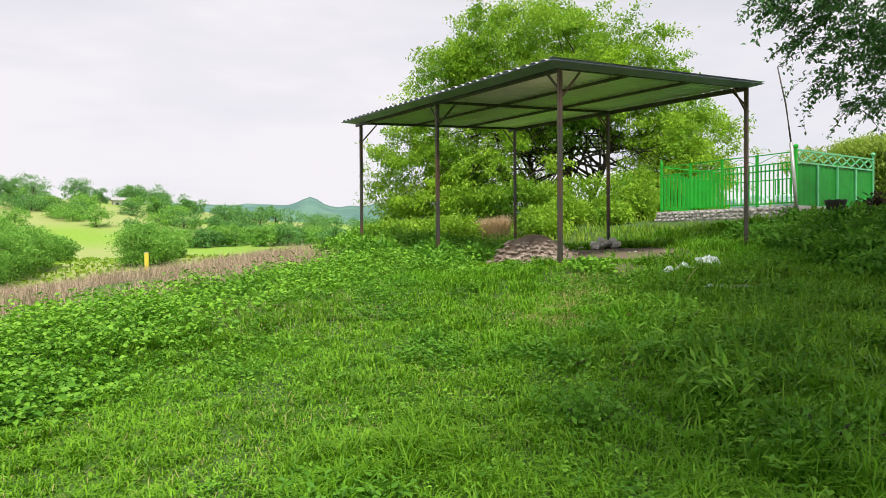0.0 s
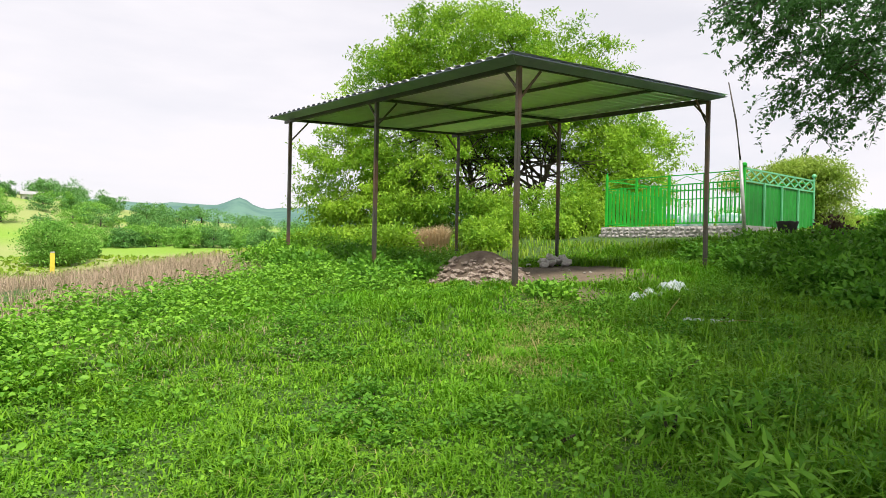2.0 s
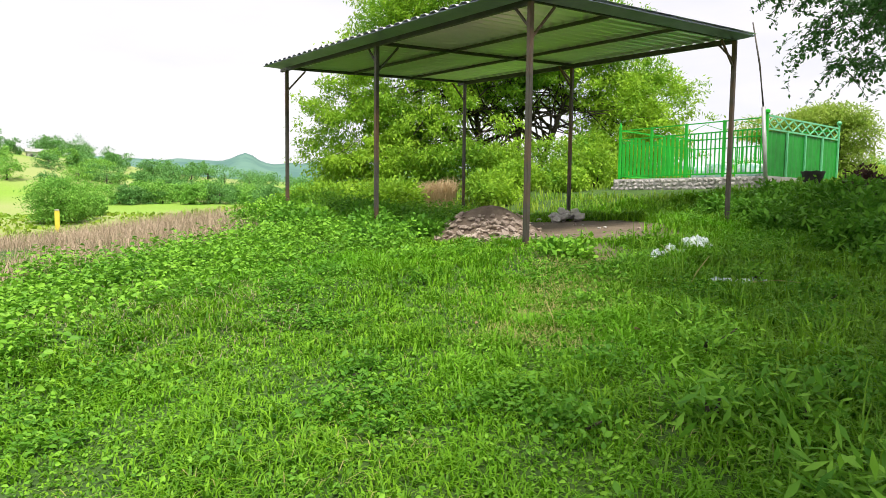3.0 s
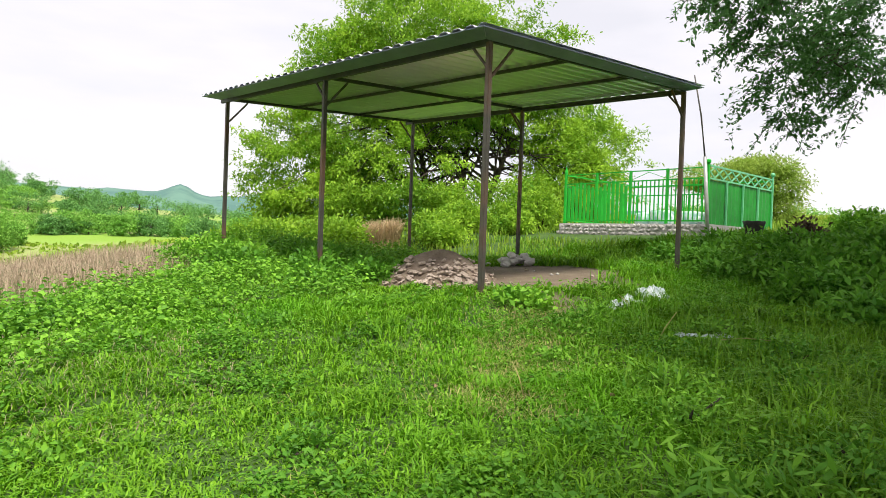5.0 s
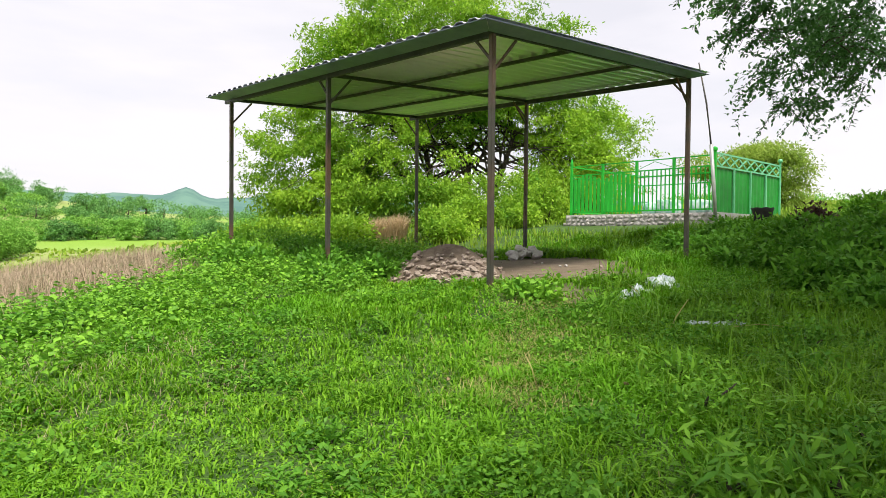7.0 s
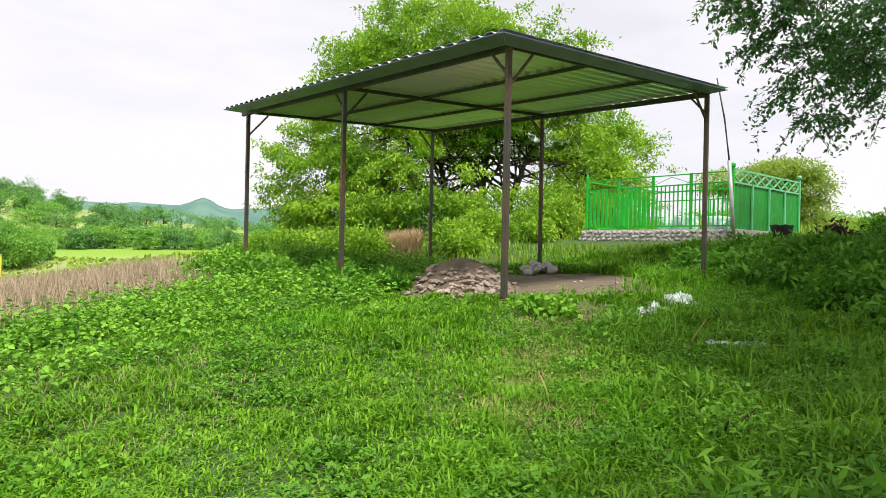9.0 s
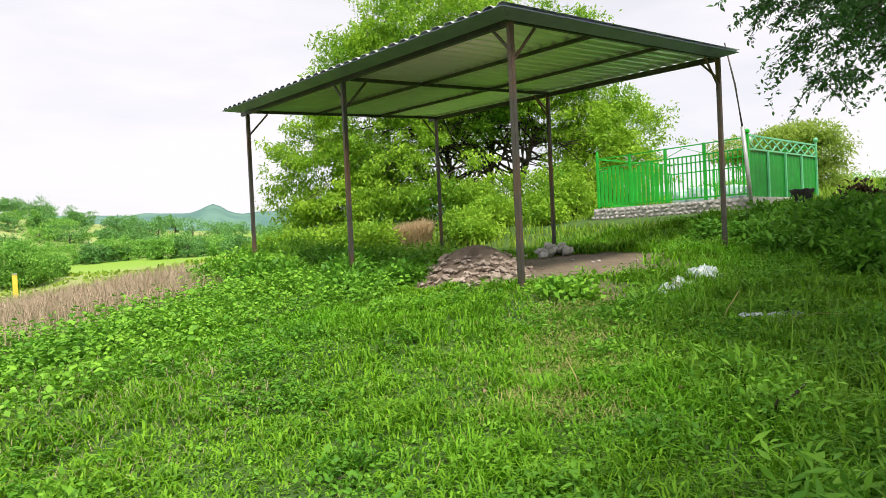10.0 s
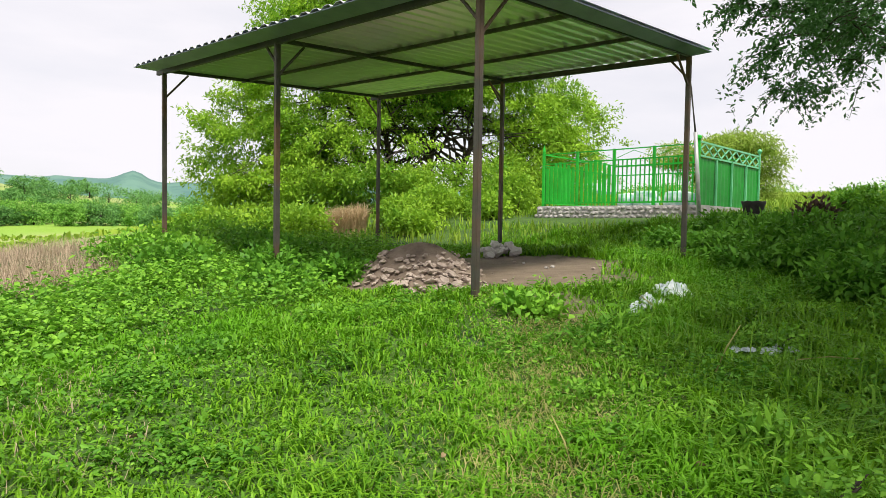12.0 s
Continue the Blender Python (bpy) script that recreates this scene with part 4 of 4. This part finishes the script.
def enclosure():
    top = empty("fenced_enclosure", (FX0, FY0, FZ), "bright green painted steel fence round a small raised plot", "fence")
    inv = Matrix.Translation((-FX0, -FY0, -FZ))

    def put(name, bm, mat, parent=top, label=""):
        bmesh.ops.transform(bm, matrix=inv, verts=bm.verts)
        return part(name, bm, mat, parent, label)
    bay = (FY1 - FY0) / 4
    for i in range(5):
        y = FY0 + i * bay
        bm = bmesh.new()
        box(bm, (FX0 - 0.03, y - 0.03, FZ), (FX0 + 0.03, y + 0.03, FT + (0.05 if i in (0, 4) else 0)), 0.004)
        if i == 4:
            tube(bm, [(FX0, y, FT + 0.05), (FX0, y, FT + 0.1), (FX0, y, FT + 0.22)], [0.045, 0.035, 0.004], 6)
        if i == 0:
            tube(bm, [(FX0, y, FT + 0.05), (FX0, y, FT + 0.08), (FX0, y, FT + 0.13), (FX0, y, FT + 0.16)], [0.03, 0.06, 0.06, 0.02], 8)
        put("post", bm, M_GREEN)
    for z, h in ((FT - 0.02, 0.025), (FT - 0.26, 0.03), (FZ + 0.07, 0.035)):
        bm = bmesh.new()
        beam(bm, (FX0, FY0 + 0.03, z), (FX0, FY1 - 0.03, z), 0.025, h)
        put("rail", bm, M_GREEN)
    for i in range(4):
        dense = 9 if i < 2 else 8
        for k in range(1, dense):
            y = FY0 + i * bay + k * bay / dense
            ztop = FT - (0.27 if i in (0, 1) else 0.36 + 0.08 * math.cos(k / dense * 2 * math.pi))
            bm = bmesh.new()
            bw = 0.012 if i < 2 else 0.037
            box(bm, (FX0 - 0.012, y - bw, FZ + 0.05), (FX0 + 0.012, y + bw, ztop + 0.05 * (i >= 2)))
            put("bar", bm, M_GREEN)
    for i in (0, 1):
        bm = bmesh.new()
        beam(bm, (FX0 - 0.014, FY0 + i * bay + 0.03, FT - 0.42), (FX0 - 0.014, FY0 + (i + 1) * bay - 0.03, FT - 0.42), 0.02, 0.025)
        put("rail", bm, M_GREEN)
    # curls between the two top rails
    for i in range(4):
        bm = bmesh.new()
        y = FY0 + i * bay
        tube(bm, [(FX0, y + 0.05, FT - 0.22), (FX0, y + bay / 2, FT - 0.06), (FX0, y + bay - 0.05, FT - 0.22)], [0.008] * 3, 5)
        put("curl", bm, M_GREEN)
    # solid side: ribbed sheet with a lattice frieze over it
    n = 36
    step = (FX1 - FX0) / n
    V, Q = [], []
    for k in range(n + 1):
        y = FY0 + (0.008 if k % 2 else -0.008)
        for z in (FZ - 0.1, FT - 0.3):
            V += [(k * step, y - FY0, z - FZ), (k * step, y - FY0 + 0.004, z - FZ)]
    for k in range(n):
        a, b = 4 * k, 4 * k + 4
        Q += [(a, b, b + 2, a + 2), (a + 1, a + 3, b + 3, b + 1), (a + 2, b + 2, b + 3, a + 3), (a, a + 1, b + 1, b)]
    me = bpy.data.meshes.new("sheet_panel")
    me.from_pydata(V, [], Q)
    array_object("sheet_panel", me, M_GREENDARK, top)
    for k in range(1, 5):
        x = FX0 + k * (FX1 - FX0) / 4
        bm = bmesh.new()
        box(bm, (x - 0.025, FY0 - 0.05, FZ - 0.1), (x + 0.025, FY0 - 0.012, FT + (0.1 if k == 4 else -0.25)), 0.003)
        if k == 4:
            bmesh.ops.create_uvsphere(bm, u_segments=10, v_segments=7, radius=0.06, matrix=Matrix.Translation((x, FY0 - 0.03, FT + 0.15)))
        put("post", bm, M_GREENLIGHT, label="pale green steel upright")
    for z in (FT + 0.02, FT - 0.27):
        bm = bmesh.new()
        beam(bm, (FX0 + 0.03, FY0 - 0.02, z), (FX1, FY0 - 0.02, z), 0.03, 0.04, 0.003)
        put("rail", bm, M_GREENLIGHT, label="pale green steel rail")
    for k in range(8):
        xa = FX0 + 0.06 + k * (FX1 - FX0 - 0.08) / 8
        xb = xa + (FX1 - FX0 - 0.08) / 8
        bm = bmesh.new()
        xm, zm = (xa + xb) / 2, FT - 0.125
        for p, q in (((xa, zm), (xm, zm + 0.12)), ((xm, zm + 0.12), (xb, zm)), ((xb, zm), (xm, zm - 0.12)), ((xm, zm - 0.12), (xa, zm))):
            beam(bm, (p[0], FY0 - 0.02, p[1]), (q[0], FY0 - 0.02, q[1]), 0.018, 0.03)
        put("lattice_diamond", bm, M_GREENLIGHT, label="pale green lattice diamond")
    # far sides
    for k in range(24):
        y = FY0 + 0.1 + k * (FY1 - FY0 - 0.2) / 33
        bm = bmesh.new()
        box(bm, (FX1 - 0.012, y - 0.012, FZ), (FX1 + 0.012, y + 0.012, FT - 0.3))
        put("bar", bm, M_GREEN)
    for k in range(20):
        x = FX0 + 0.1 + k * (FX1 - FX0 - 0.2) / 19
        bm = bmesh.new()
        box(bm, (x - 0.014, FY1 - 0.012, FZ), (x + 0.014, FY1 + 0.012, FT - 0.3))
        put("bar", bm, M_GREEN)
    for a, b in (((FX1, FY0, 0), (FX1, FY1, 0)), ((FX0 + 0.03, FY1, 0), (FX1, FY1, 0))):
        for z in (FT - 0.02, FT - 0.3, FZ + 0.07):
            bm = bmesh.new()
            beam(bm, (a[0], a[1], z), (b[0], b[1], z), 0.025, 0.03)
            put("rail", bm, M_GREEN)
    # raised floor of the plot with a rubble-stone face
    plot = bmesh.new()
    box(plot, (FX0 - 0.06, FY0 - 0.1, 0.3), (FX1 + 0.15, FY1 + 0.15, FZ - 0.004), 0.02)
    base = tagged(part("plinth", plot, M_PLINTH), "grey rubble-stone plinth under the green fence", "plinth")
    return base


PLINTH = enclosure()


# ---- loose things ----
def stone_mesh(seed, mat):
    """One angular stone about a unit across."""
    bm = bmesh.new()
    bmesh.ops.create_icosphere(bm, subdivisions=1, radius=0.5)
    rnd = random.Random(seed)
    for v in bm.verts:
        v.co *= rnd.uniform(0.7, 1.15)
    for v in bm.verts:
        v.co.z *= 0.65
    me = bpy.data.meshes.new("stone")
    bmesh.ops.recalc_face_normals(bm, faces=bm.faces)
    bm.to_mesh(me)
    bm.free()
    me.materials.append(mat)
    return me


STONES = [stone_mesh(k, M_STONE) for k in range(8)]
PALE = [stone_mesh(20 + k, M_PALESTONE) for k in range(6)]


def mound_h(x, y):
    """Height of the spoil heap over its foot."""
    d = np.hypot((x - 0.90) / 0.90, (y - 1.68) / 0.85)
    d2 = np.hypot((x - 0.45) / 0.72, (y - 0.90) / 0.6)
    n = 0.12 * (fractal(x, y, 2.5, 91) - 0.5)
    return 0.46 * smooth(1 - d) ** 0.8 + 0.20 * smooth(1 - d2) + n * np.clip(1.1 - d, 0, 1)


def rubble_mound():
    cx, cy = 0.7, 1.6
    g0 = gz(cx, cy)
    top = empty("rubble_mound", (cx, cy, g0), "heap of brown soil and broken stone under the shelter", "mound")
    n = 60
    u = np.linspace(-1.25, 1.25, n)
    X, Y = np.meshgrid(cx + u, cy + u, indexing="ij")
    Z = ground_z(X, Y) + mound_h(X, Y) - 0.015
    V = np.stack([X - cx, Y - cy, Z - g0], -1).reshape(-1, 3)
    i, j = np.arange(n - 1)[:, None] * n, np.arange(n - 1)[None]
    me = np_mesh("soil", V, [np.stack([i + j, i + n + j, i + n + j + 1, i + j + 1], -1).reshape(-1, 4)])
    me.polygons.foreach_set("use_smooth", [True] * len(me.polygons))
    array_object("soil", me, M_DIRT, top)
    rnd = random.Random(4)
    made = 0
    while made < 260:
        x, y = cx + rnd.uniform(-1.0, 0.8), cy + rnd.uniform(-1.2, 0.7)
        h = float(mound_h(x, y))
        front = 0.5 - 0.7 * ((x - cx) * 0.69 + (y - cy) * 0.725)
        if h < 0.02 or rnd.random() > front or (h > 0.30 and rnd.random() < 0.85):
            continue
        s = rnd.uniform(0.03, 0.085) if rnd.random() < 0.85 else rnd.uniform(0.09, 0.14)
        ob = new("stone", rnd.choice(STONES))
        ob.parent = top
        ob.matrix_basis = pose(x - cx, y - cy, gz(x, y) - g0 + h + s * 0.12, rnd.uniform(-35, 35), rnd.uniform(-35, 35), rnd.uniform(0, 360)) @ Matrix.Diagonal((s * rnd.uniform(0.8, 1.3), s, s * rnd.uniform(0.6, 1), 1))
        made += 1


rubble_mound()


def rock_pile():
    cx, cy = 3.55, 2.75
    g0 = gz(cx, cy)
    top = empty("rock_pile", (cx, cy, g0), "small pile of pale grey rocks on bare earth", "rocks")
    rnd = random.Random(9)
    for k in range(30):
        a, r = rnd.uniform(0, 6.28), rnd.random() ** 0.7
        x, y = 0.5 * r * math.cos(a) + 0.1, 0.5 * r * math.sin(a) - 0.1
        s = rnd.uniform(0.09, 0.24)
        ob = new("rock", rnd.choice(PALE))
        ob.parent = top
        ob.matrix_basis = pose(x, y, gz(cx + x, cy + y) - g0 + s * 0.25 + 0.16 * (1 - r) * rnd.random(), rnd.uniform(-30, 30), rnd.uniform(-30, 30), rnd.uniform(0, 360)) @ Matrix.Diagonal((s, s, s, 1))


rock_pile()


def face_plinth():
    """Rough stones set in the face of the plinth."""
    kinds = [stone_mesh(40 + k, M_PLINTH) for k in range(6)]
    rnd = random.Random(5)
    for row in range(4):
        y = FY0 - 0.05
        while y < FY1 + 0.1:
            w = rnd.uniform(0.10, 0.24)
            ob = new("stone", rnd.choice(kinds))
            ob.parent = PLINTH
            ob.matrix_basis = pose(FX0 - 0.055, y + w / 2, FZ - 0.065 - row * 0.095 + rnd.uniform(-0.015, 0.015), rnd.uniform(-12, 12), rnd.uniform(-10, 10), rnd.uniform(-10, 10)) @ Matrix.Diagonal((0.12, w * 1.08, 0.16, 1))
            y += w


face_plinth()
rnd = random.Random(14)
for k in range(26):
    x, y = rnd.uniform(0.5, 3.3), rnd.uniform(0.0, 2.6)
    if k < 10:
        x, y = 1.9 + rnd.uniform(-0.5, 1.3), 1.6 + rnd.uniform(-0.3, 0.9)
    s = rnd.uniform(0.03, 0.09)
    ob = new("stone", rnd.choice(STONES if k % 3 else PALE))
    ob.matrix_basis = pose(x, y, gz(x, y) + s * 0.2, 0, 0, rnd.uniform(0, 360)) @ Matrix.Diagonal((s, s, s, 1))
    tagged(ob, "small loose brown stone on the bare earth", "stone", "loose stones")


def plastic_bag(x, y, w, d, h, seed, label):
    """A crumpled sheet of plastic: a creased, folded dome with a ragged hem."""
    n = 34
    u = np.linspace(-1, 1, n)
    U, V = np.meshgrid(u, u, indexing="ij")
    r = np.hypot(U, V)
    edge = 0.72 + 0.3 * fractal(U * 2, V * 2, 1.4, seed)
    k = np.clip(1 - (r / edge) ** 2, 0, 1)
    crease = np.abs(fractal(U, V, 2.6, seed + 3) - 0.5) * 2 + 0.6 * np.abs(fractal(U, V, 6.0, seed + 5) - 0.5)
    Z = h * k ** 0.6 * (0.5 + 0.75 * crease) + 0.03
    X, Y = x + U * w / 2 + 0.05 * (crease - 0.5), y + V * d / 2 + 0.05 * (fractal(U, V, 4, seed + 7) - 0.5)
    P = np.stack([X - x, Y - y, Z + ground_z(X, Y) - gz(x, y)], -1).reshape(-1, 3)
    i, j = np.arange(n - 1)[:, None] * n, np.arange(n - 1)[None]
    Q = np.stack([i + j, i + n + j, i + n + j + 1, i + j + 1], -1).reshape(-1, 4)
    Q = Q[(r.ravel()[Q] < edge.ravel()[Q]).all(1)]
    me = np_mesh("plastic_bag", P, [Q])
    ob = array_object("plastic_bag", me, M_PLASTIC)
    ob.matrix_basis = Matrix.Translation((x, y, gz(x, y)))
    sol = ob.modifiers.new("thickness", "SOLIDIFY")
    sol.thickness = 0.004
    tagged(ob, label, "plastic bag")


plastic_bag(1.98, -0.92, 0.56, 0.46, 0.20, 3, "crumpled white plastic bag lying in the grass")
rnd = random.Random(31)
for k in range(7):
    plastic_bag(1.02 + 0.1 * k + rnd.uniform(-0.05, 0.05), -0.90 + rnd.uniform(-0.12, 0.12), rnd.uniform(0.1, 0.22), rnd.uniform(0.08, 0.16), rnd.uniform(0.06, 0.12), 13 + 3 * k, "torn scrap of white plastic in the grass")
for k in range(6):
    plastic_bag(0.34 + 0.08 * k + rnd.uniform(-0.05, 0.05), -2.12 - 0.05 * k + rnd.uniform(-0.05, 0.05), rnd.uniform(0.12, 0.22), rnd.uniform(0.08, 0.14), 0.025, 53 + 3 * k, "flat grey-white scrap of plastic under the grass")


def tyre_planter():
    x, y = 7.9, 0.25
    top = empty("tyre_planter", (x, y, gz(x, y) + 0.05), "black planter bowl cut from an old tyre", "planter")
    bm = bmesh.new()
    prof = [(0.20, 0.0), (0.25, 0.05), (0.27, 0.18), (0.31, 0.33), (0.35, 0.40), (0.33, 0.415), (0.29, 0.35), (0.24, 0.2), (0.18, 0.18)]
    n = 28
    rings = []
    for r, z in prof:
        rings.append([bm.verts.new((0.60 * r * (1 + (0.03 * math.sin(7 * a) if z > 0.3 else 0)) * math.cos(a), 0.60 * r * math.sin(a), 0.86 * z + (0.008 * math.sin(7 * a) if z > 0.3 else 0))) for a in (k * 2 * math.pi / n for k in range(n))])
    for a, b in zip(rings, rings[1:]):
        for k in range(n):
            bm.faces.new((a[k], a[(k + 1) % n], b[(k + 1) % n], b[k]))
    bm.faces.new(rings[0][::-1])
    part("bowl", bm, M_TYRE, top, shade=True)
    bm = bmesh.new()
    bmesh.ops.create_circle(bm, cap_ends=True, segments=24, radius=0.15)
    bmesh.ops.translate(bm, vec=(0, 0, 0.235), verts=bm.verts)
    bmesh.ops.solidify(bm, geom=bm.faces, thickness=0.03)
    part("soil", bm, M_DIRT, top)


tyre_planter()


def leaning_pole():
    foot, mid, head = Vector((9.02, 1.66, gz(9.0, 1.66))), Vector((8.93, 1.76, 2.6)), Vector((8.74, 1.98, 4.4))
    top = empty("leaning_pole", foot, "tall thin grey metal pole leaning by the fence corner", "pole")
    bm = bmesh.new()
    tube(bm, [Vector((0, 0, -0.1)), (mid - foot) * 0.5, mid - foot], [0.042, 0.042, 0.04], 10)
    part("lower_pipe", bm, M_PIPE, top, "pale grey pipe", True)
    bm = bmesh.new()
    tube(bm, [(mid - foot) * 0.98, (mid - foot).lerp(head - foot, 0.5) + Vector((0.03, -0.02, 0)), head - foot], [0.022, 0.02, 0.014], 8)
    part("upper_rod", bm, M_STEEL, top, "dark thin rod", True)


leaning_pole()


def bundle(x, y, w, d, h, seed):
    bm = bmesh.new()
    bmesh.ops.create_cube(bm, size=1.0)
    bmesh.ops.subdivide_edges(bm, edges=bm.edges, cuts=5, use_grid_fill=True)
    for v in bm.verts:
        c = v.co.copy()
        v.co = c.lerp(c.normalized() * 0.62, 0.45)
        v.co *= 1 + 0.18 * (noise.noise(c * 3 + Vector((seed, 0, 0))))
        v.co = Vector((v.co.x * w, v.co.y * d, (v.co.z + 0.5) * h))
    ob = part("parcel", bm, M_TEALSACK, shade=True)
    ob.matrix_basis = Matrix.Translation((x, y, FZ - 0.01))
    tagged(ob, "pale teal and white wrapped parcel inside the fence", "parcel", "parcels in the enclosure")


for k, (x, y, w, h) in enumerate(((10.4, 2.15, 0.5, 0.32), (10.5, 2.75, 0.6, 0.36), (10.3, 3.45, 0.5, 0.38), (10.5, 4.0, 0.45, 0.34))):
    bundle(x, y, 0.5, w, h, k * 7)


def marker_peg():
    x, y = 0.9, 46.0
    g = gz(x, y)
    top = empty("marker_post", (x, y, g), "yellow painted marker post standing in dry grass", "post")
    bm = bmesh.new()
    box(bm, (-0.14, -0.14, -0.2), (0.14, 0.14, 1.75), 0.02)
    part("shaft", bm, M_YELLOW, top)
    bm = bmesh.new()
    box(bm, (-0.15, -0.15, 1.752), (0.15, 0.15, 1.84), 0.03)
    part("cap", bm, M_WALLFAR, top, "pale cap")


marker_peg()


def stalk(x, y, z, yaw, tilt, length):
    bm = bmesh.new()
    tube(bm, [(0, 0, 0), (length * 0.5, 0, 0.012), (length, 0, -0.01)], [0.006, 0.005, 0.003], 6)
    ob = part("dry_stalk", bm, M_STRAW, shade=True)
    ob.matrix_basis = pose(x, y, gz(x, y) + z, 0, -tilt, yaw)
    tagged(ob, "pale dry plant stalk lying on the grass", "stalk", "dry stalks")


stalk(0.1, -2.55, 0.12, -42, 2, 0.4)
stalk(0.95, -1.3, 0.04, 60, 24, 0.42)
stalk(-0.3, -2.2, 0.05, -20, 55, 0.35)
stalk(-1.9, -2.2, 0.02, 80, 60, 0.25)


def dead_leaf(x, y, s, yaw):
    V, F = leaves(np.array([[0.0, 0, 0]]), np.array([[1.0, 0, 0.1]]), s, s * 0.6, 0.3, True)
    V = np.vstack([V, V - np.array([[0, 0, 0.004]])])
    F = [np.vstack([f, f[:, ::-1] + 6]) for f in F]
    me = np_mesh("dead_leaf", V, F)
    ob = array_object("dead_leaf", me, M_DEADLEAF)
    ob.matrix_basis = pose(x, y, gz(x, y) + 0.07, 8, -6, yaw)
    tagged(ob, "curled light brown dead leaf on the grass", "leaf", "dead leaves")


M_DEADLEAF = material("dead_leaf_skin", (0.20, 0.14, 0.07), (0.34, 0.26, 0.14), 12.0, 0.8)
for x, y, s, a in ((-2.25, -1.75, 0.04, 20), (-1.2, -0.6, 0.05, 70), (-3.1, -0.6, 0.05, 200), (-1.6, -2.6, 0.05, 310)):
    dead_leaf(x, y, s, a)
